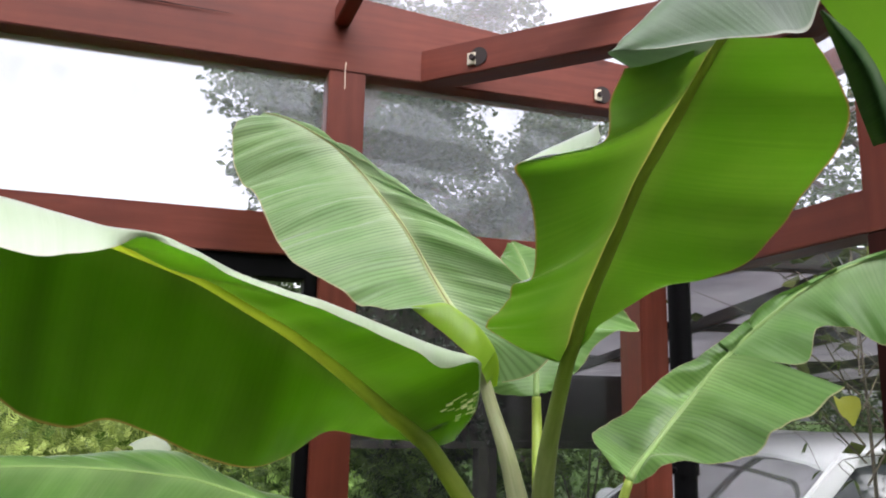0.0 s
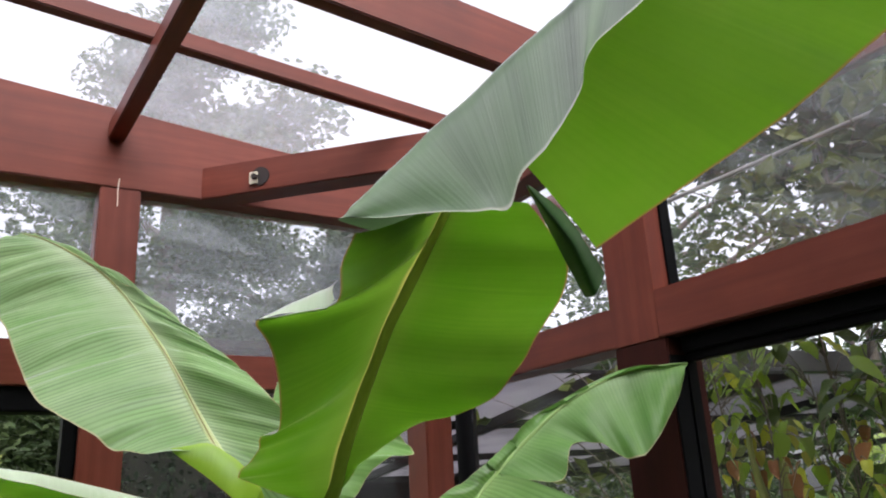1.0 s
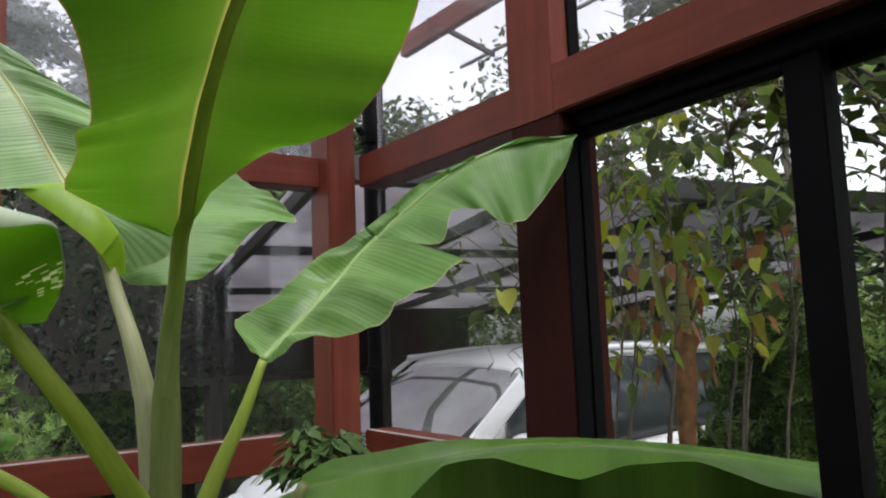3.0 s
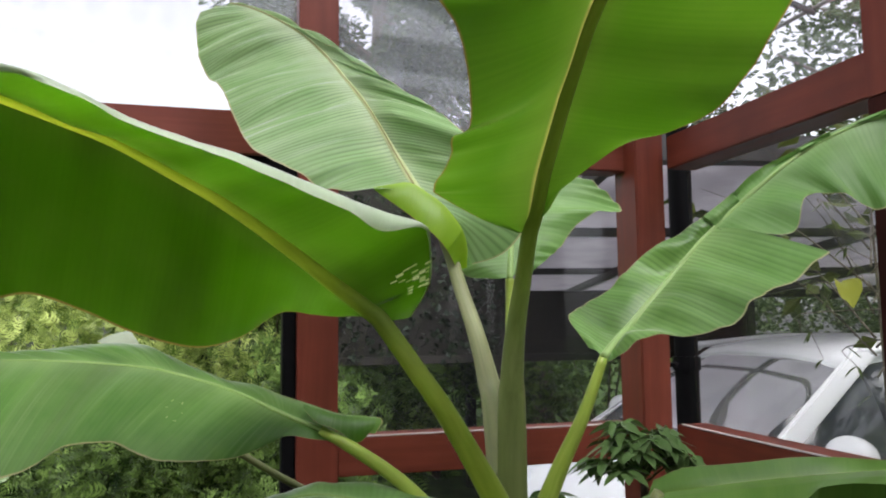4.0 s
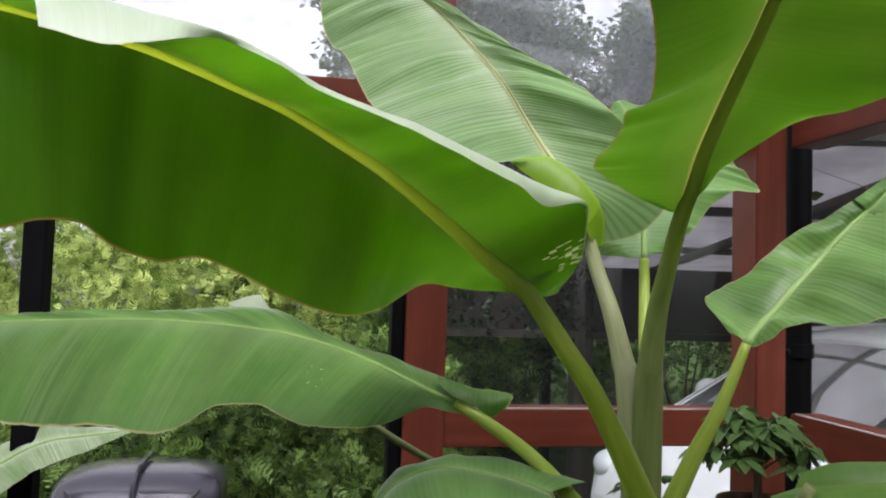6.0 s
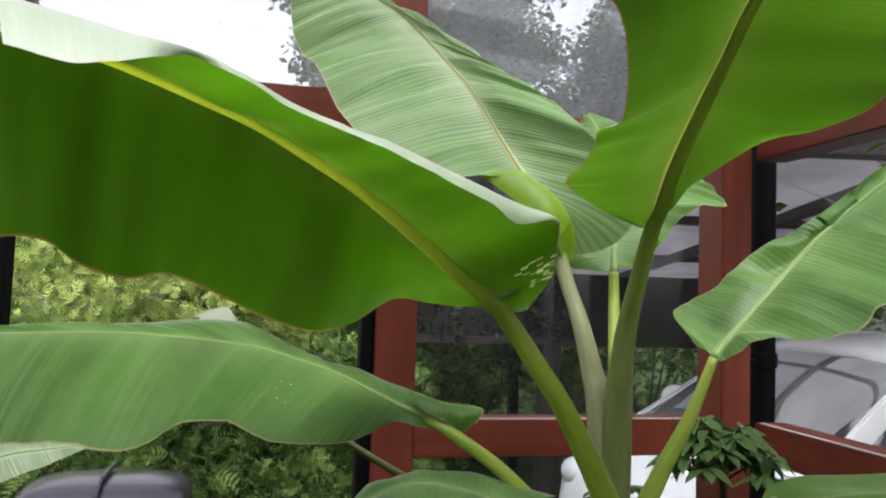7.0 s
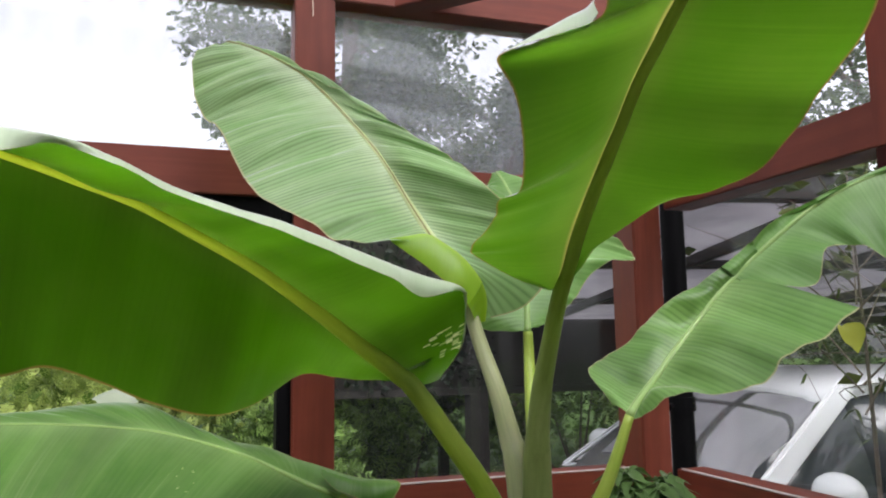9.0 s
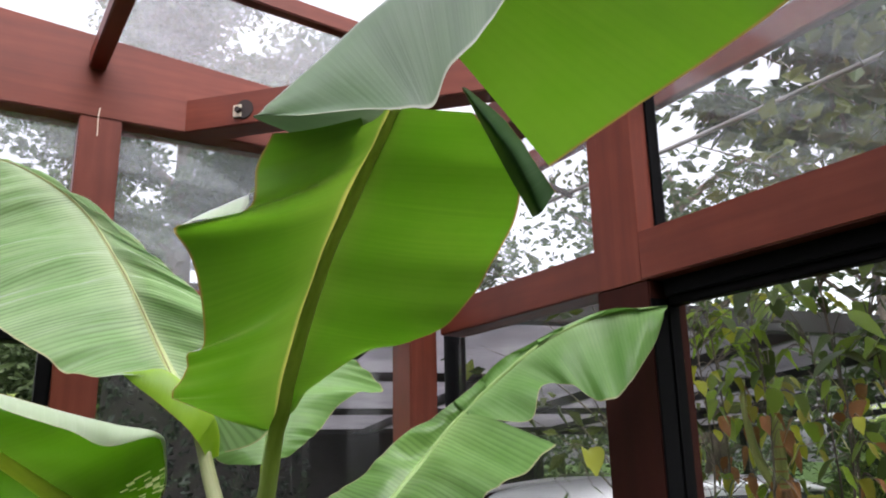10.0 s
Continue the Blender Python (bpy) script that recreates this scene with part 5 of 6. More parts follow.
tree("tree", (2.3, 9.6, 0), 10.0, 2.1, 58000, 0.049, 11, TREE_LEAF, "tall dark-leaved tree behind the glasshouse", low=0.18, trunk=0.2, clump=1.05)
tree("tree", (4.7, 10.4, 0), 6.9, 2.3, 38000, 0.054, 12, TREE_LEAF, "dark-leaved tree behind the carport", low=0.2, trunk=0.17)
tree("tree", (8.2, 7.4, 0), 6.6, 2.5, 7000, 0.06, 13, TREE_LEAF, "spreading tree beyond the carport", low=0.3, trunk=0.16)
tree("tree", (5.0, 1.95, 0), 5.8, 1.75, 17000, 0.06, 14, TREE_LEAF, "dark-leaved tree over the side garden", low=0.66, trunk=0.05, clump=0.6)
tree("tree", (4.2, 2.55, 0), 5.0, 1.0, 600, 0.05, 18, TREE_LEAF, "slender dark-leaved tree beside the carport", low=0.6, trunk=0.03)
tree("tree", (4.7, 1.95, 0), 3.2, 1.0, 420, 0.05, 15, SHRUB_LEAF, "thin bare-limbed tree by the side door", low=0.5, trunk=0.034)
tree("tree", (8.5, -1.0, 0), 5.5, 2.0, 9000, 0.09, 16, HEDGE_LEAF, "light green tree far across the garden", low=0.2, trunk=0.14)
for i, (x, y, z, rx, ry, rz, mat, n) in enumerate((
        (-3.6, 7.2, 1.4, 1.6, 1.1, 1.95, HEDGE_LEAF, 17000), (-2.4, 6.4, 0.9, 1.0, 0.8, 1.1, HEDGE_LEAF, 9000), (-1.5, 7.9, 1.3, 1.4, 1.0, 1.75, HEDGE_LEAF, 17000), (0.2, 7.4, 1.0, 1.2, 1.0, 1.2, HEDGE_LEAF, 12000),
        (0.5, 8.9, 1.5, 1.3, 0.8, 1.35, TREE_LEAF, 12000), (1.9, 8.9, 1.7, 1.2, 0.8, 1.5, TREE_LEAF, 12000), (0.9, 8.2, 1.9, 1.3, 0.7, 1.5, TREE_LEAF, 14000), (2.1, 8.0, 1.9, 1.2, 0.7, 1.4, TREE_LEAF, 12000), (1.4, 6.9, 0.9, 1.0, 0.9, 1.05, SHRUB_LEAF, 7000), (0.15, 4.5, 0.65, 0.6, 0.6, 0.62, SHRUB_LEAF, 9000), (0.85, 4.7, 0.75, 0.6, 0.6, 0.78, SHRUB_LEAF, 9000),
        (-0.55, 4.9, 0.55, 0.6, 0.6, 0.5, SHRUB_LEAF, 6000), (2.6, 8.2, 1.0, 1.4, 0.9, 1.1, SHRUB_LEAF, 7000), (4.6, 8.4, 1.0, 1.3, 0.9, 1.1, SHRUB_LEAF, 6000), (6.4, 9.0, 1.2, 1.5, 0.9, 1.3, TREE_LEAF, 6000), (8.2, 9.3, 1.2, 1.6, 0.9, 1.4, TREE_LEAF, 6000), (9.9, 8.4, 1.2, 1.5, 1.2, 1.4, TREE_LEAF, 6000), (3.5, 1.2, 0.8, 0.4, 0.4, 0.7, TREE_LEAF, 2500))):
    bush("shrub", (x, y, z), (rx, ry, rz), n if mat is TREE_LEAF else int(n * 2.2), 0.022 if y < 3 else 0.04 if mat is TREE_LEAF else 0.020 if y > 6 else 0.015, 40 + i, mat, "bright green garden shrub" if mat == HEDGE_LEAF else "dark green garden shrub" if mat == TREE_LEAF else "dense shrub with small green leaves")
for i, (x, y, z, r, mat) in enumerate(((3.6, 0.9, 0.7, 0.8, HEDGE_LEAF), (4.2, -0.4, 0.7, 0.9, HEDGE_LEAF), (3.4, 1.9, 0.6, 0.6, SHRUB_LEAF), (8.3, 2.5, 1.15, 1.35, HEDGE_LEAF), (8.6, 0.6, 1.2, 1.4, HEDGE_LEAF), (8.9, 4.4, 1.2, 1.4, HEDGE_LEAF))):
    bush("shrub", (x, y, z), (r, r, r * 0.95), 5000, 0.045, 70 + i, mat, "leafy green shrub by the side door")
tree("small_tree", (2.75, 1.25, 0), 3.3, 0.75, 1500, 0.034, 21, GREEN_DOOR, "small broad-leaved tree close outside the side door", low=0.76, trunk=0.02)
tree("small_tree", (3.3, 0.35, 0), 3.3, 0.9, 1600, 0.036, 22, GREEN_DOOR, "small broad-leaved tree close outside the side door", low=0.74, trunk=0.022)
tree("small_tree", (2.6, 2.55, 0), 2.9, 0.5, 160, 0.045, 23, GREEN_DOOR, "small broad-leaved tree outside the corner", low=0.66, trunk=0.011)


# ---- the parked car ----
CAR_PAINT = plain("white_car_paint", (0.72, 0.73, 0.74), 0.22, 0, 0.03, 3, 0)
CAR_GLASS = plain("dark_car_glass", (0.03, 0.035, 0.04), 0.08, 0, 0.1, 3, 0)
SCREEN = plain("mirroring_windscreen", (0.93, 0.95, 0.96), 0.05, 0.9, 0.02, 3, 0)
TRIM = plain("black_car_trim", (0.015, 0.015, 0.016), 0.45)
RUBBER = plain("black_rubber", (0.015, 0.015, 0.015), 0.7)
ALLOY = plain("grey_alloy", (0.4, 0.4, 0.42), 0.35, 0.8)
LAMP_GLASS = plain("headlight_lens", (0.55, 0.58, 0.6), 0.1, 0, 0.1, 10, 0)

CX, CY0, CY1 = 1.93, 2.88, 4.4      # nose, near flank, far flank
CYM, CHW = (CY0 + CY1) / 2, (CY1 - CY0) / 2


def car_shell(stations, ring_of):
    """A closed skin lofted through cross-sections along the car."""
    bm = bmesh.new()
    rings = [[bm.verts.new(p) for p in ring_of(*s)] for s in stations]
    n = len(rings[0])
    for a, b in zip(rings, rings[1:]):
        for k in range(n):
            bm.faces.new((a[k], a[(k + 1) % n], b[(k + 1) % n], b[k]))
    bm.faces.new(rings[0][::-1])
    bm.faces.new(rings[-1])
    bmesh.ops.recalc_face_normals(bm, faces=bm.faces)
    return bm


def hull_ring(x, z0, belt, top, hw):
    pts = []
    for s in (-1, 1):
        side = [(0.90, z0), (0.99, z0 + 0.12), (1.0, (z0 + belt) / 2), (0.97, belt), (0.86, top - 0.02), (0.5, top)]
        pts += [(CX + x, CYM + s * hw * f, z) for f, z in (side if s < 0 else side[::-1])]
    return pts


def cabin_ring(x, z0, top, hw):
    pts = []
    for s in (-1, 1):
        side = [(0.94, z0), (0.87, z0 + (top - z0) * 0.45), (0.74, top - 0.07 * (top - z0) / 0.5), (0.58, top - 0.02), (0.3, top)]
        pts += [(CX + x, CYM + s * hw * f, z) for f, z in (side if s < 0 else side[::-1])]
    return pts


car = group_of("car", "white car parked beside the glasshouse", "car")
part("body", car_shell([(0.0, 0.32, 0.6, 0.64, CHW * 0.82), (0.05, 0.25, 0.72, 0.78, CHW * 0.92), (0.14, 0.22, 0.82, 0.88, CHW * 0.98), (0.32, 0.22, 0.91, 0.96, CHW),
                        (0.52, 0.22, 0.96, 1.0, CHW), (1.1, 0.22, 1.0, 1.03, CHW), (1.8, 0.22, 1.05, 1.07, CHW), (2.6, 0.22, 1.09, 1.11, CHW), (3.2, 0.25, 1.07, 1.1, CHW * 0.98), (3.38, 0.35, 0.9, 0.95, CHW * 0.88)], hull_ring), CAR_PAINT, car, smooth=True)
part("windscreen", car_shell([(0.44, 0.975, 1.0, CHW), (0.56, 0.975, 1.11, CHW), (0.7, 0.975, 1.22, CHW * 0.99), (0.86, 0.975, 1.325, CHW * 0.985), (1.0, 0.975, 1.395, CHW * 0.98), (1.1, 0.975, 1.44, CHW * 0.98)], cabin_ring), SCREEN, car, "windscreen that mirrors the carport frame", smooth=True)
part("side_windows", car_shell([(1.102, 0.98, 1.44, CHW * 0.98), (1.6, 0.98, 1.49, CHW * 0.98), (2.5, 0.98, 1.48, CHW * 0.98), (3.0, 0.98, 1.40, CHW * 0.95), (3.25, 0.98, 1.06, CHW * 0.92)], cabin_ring), CAR_GLASS, car, "dark side windows", smooth=True)
def roof_ring(x, top, hw):
    side = [(0.745, top - 0.066), (0.585, top - 0.012), (0.3, top + 0.008)]
    return [(CX + x, CYM - hw * f, z) for f, z in side] + [(CX + x, CYM + hw * f, z) for f, z in side[::-1]] + [(CX + x, CYM + hw * 0.3, top - 0.08), (CX + x, CYM - hw * 0.3, top - 0.08)]


part("roof", car_shell([(1.05, 1.42, CHW * 0.98), (1.1, 1.445, CHW * 0.985), (1.3, 1.475, CHW * 0.985), (1.6, 1.493, CHW * 0.985), (2.5, 1.483, CHW * 0.985), (3.0, 1.403, CHW * 0.955)], roof_ring), CAR_PAINT, car, smooth=True)
for s in (-1, 1):
    flank = CYM + s * CHW
    y_low, y_top = flank - s * 0.045, flank - s * 0.20
    timber("pillar", (CX + 0.46, y_low, 0.985), (CX + 1.14, y_top, 1.445), 0.085 if s < 0 else 0.03, 0.03, CAR_PAINT, car, bevel=0.012, up=(0, s, 0.35))
    timber("pillar", (CX + 1.95, y_low, 1.0), (CX + 1.95, y_top + s * 0.02, 1.45), 0.05, 0.01, TRIM, car, bevel=0.006, up=(0, s, 0.3))
    timber("pillar", (CX + 3.2, y_low, 1.0), (CX + 2.95, y_top, 1.39), 0.14, 0.03, CAR_PAINT, car, bevel=0.012, up=(0, s, 0.3))
    part("roof_rail", tube([(CX + 1.1, y_top, 1.44), (CX + 1.8, y_top + s * 0.01, 1.475), (CX + 2.95, y_top, 1.40)], (0.018, 0.018, 0.018), 14, 8), CAR_PAINT, car, smooth=True)
    part("window_trim", tube([(CX + 0.5, flank - s * 0.02, 0.99), (CX + 1.8, flank - s * 0.025, 1.065), (CX + 3.15, flank - s * 0.04, 1.085)], (0.012, 0.012, 0.012), 12, 6), TRIM, car)
    bm = bmesh.new()
    bmesh.ops.create_icosphere(bm, subdivisions=3, radius=1.0, matrix=Matrix.Translation((CX + 0.78, flank + s * 0.08, 1.08)) @ Matrix.Diagonal((0.07, 0.11, 0.075, 1)))
    part("mirror", bm, CAR_PAINT, car, smooth=True)
    bm = bmesh.new()
    bmesh.ops.create_icosphere(bm, subdivisions=3, radius=1.0, matrix=Matrix.Translation((CX + 0.1, flank - s * 0.18, 0.74)) @ Matrix.Diagonal((0.09, 0.13, 0.08, 1)))
    part("headlight", bm, LAMP_GLASS, car, smooth=True)
    for x in (0.55, 2.75):
        bm = bmesh.new()
        bmesh.ops.create_cone(bm, cap_ends=True, segments=28, radius1=0.29, radius2=0.29, depth=0.19, matrix=Matrix.Translation((CX + x, flank - s * 0.07, 0.29)) @ Matrix.Rotation(math.pi / 2, 4, "X"))
        bmesh.ops.bevel(bm, geom=[e for e in bm.edges if len(e.link_faces) == 2 and e.calc_face_angle(0) > 1], offset=0.03, segments=3, affect="EDGES")
        wheel = part("wheel", bm, RUBBER, car)
        bm = bmesh.new()
        bmesh.ops.create_cone(bm, cap_ends=True, segments=24, radius1=0.18, radius2=0.16, depth=0.2, matrix=Matrix.Translation((CX + x, flank - s * 0.07, 0.29)) @ Matrix.Rotation(math.pi / 2, 4, "X"))
        part("rim", bm, ALLOY, wheel)
for s in (-1, 1):
    grid = []
    for x, top in ((0.5, 1.055), (0.56, 1.11), (0.7, 1.22), (0.86, 1.325), (1.0, 1.395), (1.1, 1.44)):
        h = top - 0.975
        grid.append([(CX + x, CYM + s * (CHW * f + 0.007), z) for f, z in ((0.94, 0.985), (0.87, 0.975 + h * 0.45), (0.75, top - 0.14 * h - 0.01))])
    verts = [p for row in grid for p in row]
    part_faces = [(i * 3 + j, i * 3 + j + 1, i * 3 + j + 4, i * 3 + j + 3) for i in range(5) for j in range(2)]
    raw("quarter_window", verts, part_faces, CAR_GLASS, car, "dark side window", True)
part("wiper", tube([(CX + 0.48, CYM - 0.3, 1.015), (CX + 0.52, CYM, 1.05), (CX + 0.53, CYM + 0.35, 1.05)], (0.008, 0.008, 0.006), 8, 5), TRIM, car)

# ---- the carport over it: dark frame and grey translucent sheets ----
SHEET = Mat("grey_polycarbonate_sheet")
SHEET.n.remove(SHEET.b)
d1, d2, mxs = SHEET.add("ShaderNodeBsdfTranslucent", Color=(0.62, 0.60, 0.62, 1)), SHEET.add("ShaderNodeBsdfDiffuse", Color=(0.34, 0.32, 0.34, 1)), SHEET.add("ShaderNodeMixShader", Fac=0.35)
blot = SHEET.noise(SHEET.coords("Object", (1.5, 1.5, 1.5)), 2.0, 5.0)
SHEET.link(SHEET.ramp(blot, [(0.3, (0.34, 0.33, 0.35)), (0.7, (0.57, 0.55, 0.57))]), d1.inputs["Color"])
SHEET.link(d1.outputs[0], mxs.inputs[1])
SHEET.link(d2.outputs[0], mxs.inputs[2])
SHEET.link(mxs.outputs[0], SHEET.out.inputs["Surface"])
carport = group_of("carport", "carport with dark frame and grey translucent roof sheets", "carport")
CU, CV = Vector((0.17, 0.985, 0)).normalized(), Vector((0.985, -0.17, 0)).normalized()
C0 = Vector((1.90, 3.0, 2.21))


def on_port(u, v, dz=0.0):
    return C0 + CU * u + CV * v + Vector((0, 0, -0.075 * u + 0.0 * v + dz))


NU, NV, SU, SV = 3, 6, 1.62, 0.98
for i in range(NU + 1):
    timber("crossbar", on_port(i * SU, -0.03), on_port(i * SU, NV * SV + 0.03), 0.06 if i % NU else 0.09, 0.05 if i % NU else 0.1, BROWN_METAL, carport)
for j in range(NV + 1):
    timber("rafter", on_port(0, j * SV, -0.045), on_port(NU * SU, j * SV, -0.045), 0.045, 0.06, BROWN_METAL, carport)
for i in range(NU):
    for j in range(NV):
        v = [on_port((i + a) * SU, (j + b) * SV, 0.03 + dz) for dz in (0, 0.006) for a, b in ((0, 0), (1, 0), (1, 1), (0, 1))]
        raw("sheet", v, [(0, 1, 2, 3), (7, 6, 5, 4), (0, 3, 7, 4), (1, 5, 6, 2)], SHEET.m, carport)
for u, v in ((NU * SU, 0.1), (NU * SU, 3.0), (NU * SU, NV * SV - 0.1), (0.4, NV * SV - 0.1), (2.5, NV * SV - 0.1)):
    p = on_port(u, v)
    timber("post", (p.x, p.y, -0.02), (p.x, p.y, p.z), 0.09, 0.09, BROWN_METAL, carport, up=(0, 1, 0))

# ---- plank shelter added for the dark area beyond the carport ----
PLANK = stained_wood("dark_weathered_planks", (0.018, 0.0165, 0.0145), (0.027, 0.0245, 0.0215), (0.038, 0.034, 0.030), 0.95)
PLANK.node_tree.nodes["Principled BSDF"].inputs["Specular IOR Level"].default_value = 0.08
shed = group_of("plank_shelter", "dark plank shelter added for the dim area outside", "shed")
for k in range(9):
    timber("plank", (1.15, 5.6 + 0.004 * k, 1.40 + k * 0.155), (2.45, 5.6 + 0.004 * k, 1.40 + k * 0.155), 0.02, 0.158, PLANK, shed)
for k in range(3):
    timber("plank", (2.452, 5.6 + 0.004 * k, 1.40 + k * 0.155), (4.4, 5.6 + 0.004 * k, 1.40 + k * 0.155), 0.02, 0.158, PLANK, shed)
timber("beam", (1.05, 5.55, 1.325), (4.4, 5.55, 1.32), 0.08, 0.05, PLANK, shed)
for x in (1.2, 2.35, 4.3):
    timber("post", (x, 5.55, -0.02), (x, 5.55, 1.3), 0.13, 0.13, PLANK, shed, up=(0, 1, 0))
timber("roof_slab", (1.8, 5.5, 2.74), (1.8, 7.0, 2.9), 1.4, 0.05, PLANK, shed)
# dark leaves added to imitate faint reflections that mottle the pane
mottle = group_of("mottle", "dark leaves added for faint reflections in the pane", "climber")
vines = np.random.default_rng(77)
for k in range(9):
    x = 1.2 + 0.145 * k
    foot = 1.2 if k < 5 else 2.35
    part("stem", tube([(foot, 5.47, -0.02), (foot, 5.47, 1.25), ((foot + x) / 2, 5.53, 1.5 + 0.05 * (k % 3)), (x, 5.55, 1.9 + 0.1 * (k % 2)), (x + 0.03, 5.57, 2.45)], (0.006, 0.004, 0.003, 0.002), 18, 5), PLANK, mottle)
MOTTLE_LEAF = foliage("dark_mottle_leaves", (0.006, 0.011, 0.006), (0.018, 0.028, 0.016), 0.1)
c = np.stack([1.2 + 0.145 * vines.integers(0, 9, 1300) + vines.normal(size=1300) * 0.07, 5.47 + vines.random(1300) * 0.08, 1.33 + 1.2 * vines.random(1300)], axis=1)
leaf_cloud("leaves", c, 0.022 + 0.026 * vines.random(1300), 78, MOTTLE_LEAF, mottle, flat=0.7, long=1.5, droop=0.6)

# ---- rain pipe outside the corner, pole along the eaves ----
pipe = group_of("rain_pipe", "black rain pipe on the outer corner", "pipe")
bm = tube([(1.858, 2.5, -0.02), (1.858, 2.5, 1.2), (1.858, 2.5, 2.62)], (0.035, 0.035, 0.035), 6, 16)
part("pipe", bm, BLACK_METAL, pipe, smooth=True)
for z in (0.6, 1.45, 2.2):
    part("clip", tube([(1.858, 2.5, z - 0.02), (1.858, 2.5, z), (1.858, 2.5, z + 0.02)], (0.041, 0.041, 0.041), 2, 16), BLACK_METAL, pipe)
    timber("bracket", (1.80, 2.47, z), (1.76, 2.42, z), 0.02, 0.012, BLACK_METAL, pipe)
pole = group_of("washing_pole", "thin grey metal pole hung outside under the eaves", "pole")
part("rod", tube([(2.3, 2.6, 2.55), (2.3, 0.8, 2.53), (2.3, -1.2, 2.52)], (0.007, 0.007, 0.007), 6, 12), plain("grey_metal_pole", (0.36, 0.34, 0.31), 0.35, 0.7), pole, smooth=True)
for y in (2.4, -1.0):
    timber("hanger", (2.3, y, 2.53), (2.02, y, roof_z(2.02)), 0.012, 0.02, BROWN_METAL, pole)
# added board whose red band stands for the plate's reflection
red_board = tagged(timber("reflection_board", (XR + 0.36, -1.9, roof_z(2.03) - 0.03), (XR + 0.36, YB + 0.25, roof_z(2.03) - 0.03), 0.03, 0.075, RED_WOOD), "red-stained board at the eaves, standing for a reflection", "fascia", kind="structure")

# ---- barbecue outside the open door ----
HOOD = plain("dark_grey_enamel", (0.055, 0.052, 0.068), 0.2, 0.25, 0.15, 5, 0.05)
grill = group_of("barbecue", "dark grey barbecue with a closed rounded hood", "barbecue")
gx, gy = -0.035, 3.25
bm = bmesh.new()
rings = []
for i in range(25):
    t = i / 24
    x = gx + (t - 0.5) * 0.5
    end = 1 - 0.16 * abs(2 * t - 1) ** 4
    ring = []
    for k in range(13):
        a = math.pi * k / 12
        yy, zz = -math.cos(a), math.sin(a)
        ring.append(bm.verts.new((x, gy + 0.22 * math.copysign(abs(yy) ** 0.6, yy) * end, 0.79 + (0.195 * zz ** 0.55 if zz > 1e-6 else 0) * end)))
    rings.append(ring)
for a, b in zip(rings, rings[1:]):
    for k in range(12):
        bm.faces.new((a[k], b[k], b[k + 1], a[k + 1]))
    bm.faces.new((a[12], b[12], b[0], a[0]))
bm.faces.new(rings[0])
bm.faces.new(rings[-1][::-1])
bmesh.ops.recalc_face_normals(bm, faces=bm.faces)
hood = part("hood", bm, HOOD, grill, smooth=True)
part("hood_rib", tube([(gx, gy - 0.224, 0.84), (gx, gy - 0.2, 0.955), (gx, gy - 0.1, 0.998), (gx, gy + 0.1, 0.998)], (0.008, 0.009, 0.009), 14, 8), HOOD, hood)
for s in (-1, 1):
    part("hood_crease", tube([(gx + s * 0.2, gy - 0.198, 0.945), (gx + s * 0.17, gy - 0.218, 0.92), (gx + s * 0.1, gy - 0.227, 0.902), (gx + s * 0.05, gy - 0.226, 0.875)], (0.004, 0.006, 0.004), 12, 6), TRIM, hood)
slab("firebox", (gx - 0.25, gy - 0.21, 0.62), (gx + 0.25, gy + 0.21, 0.787), HOOD, grill, bevel=0.03)
for s in (-1, 1):
    slab("side_shelf", (gx + s * 0.42 - 0.15, gy - 0.2, 0.74), (gx + s * 0.42 + 0.15, gy + 0.2, 0.77), TRIM, grill, bevel=0.01)
    for t in (-1, 1):
        timber("leg", (gx + s * 0.22, gy + t * 0.18, -0.02), (gx + s * 0.22, gy + t * 0.18, 0.63), 0.035, 0.035, TRIM, grill, up=(0, 1, 0))

# ---- bench by the corner with its potted plants ----
BENCH = stained_wood("grey_bench_wood", (0.08, 0.06, 0.045), (0.16, 0.12, 0.09), (0.24, 0.19, 0.15), 0.75)
bench = group_of("plant_bench", "weathered wooden plant bench in the corner", "bench")
for k in range(3):
    timber("slat", (0.95, 2.05 + k * 0.095, 0.98), (1.55, 2.05 + k * 0.095, 0.98), 0.085, 0.025, BENCH, bench)
for x in (0.99, 1.5):
    for y in (2.05, 2.24):
        timber("leg", (x, y, 0), (x, y, 0.9675), 0.045, 0.045, BENCH, bench, up=(0, 1, 0))


rng = random.Random(5)


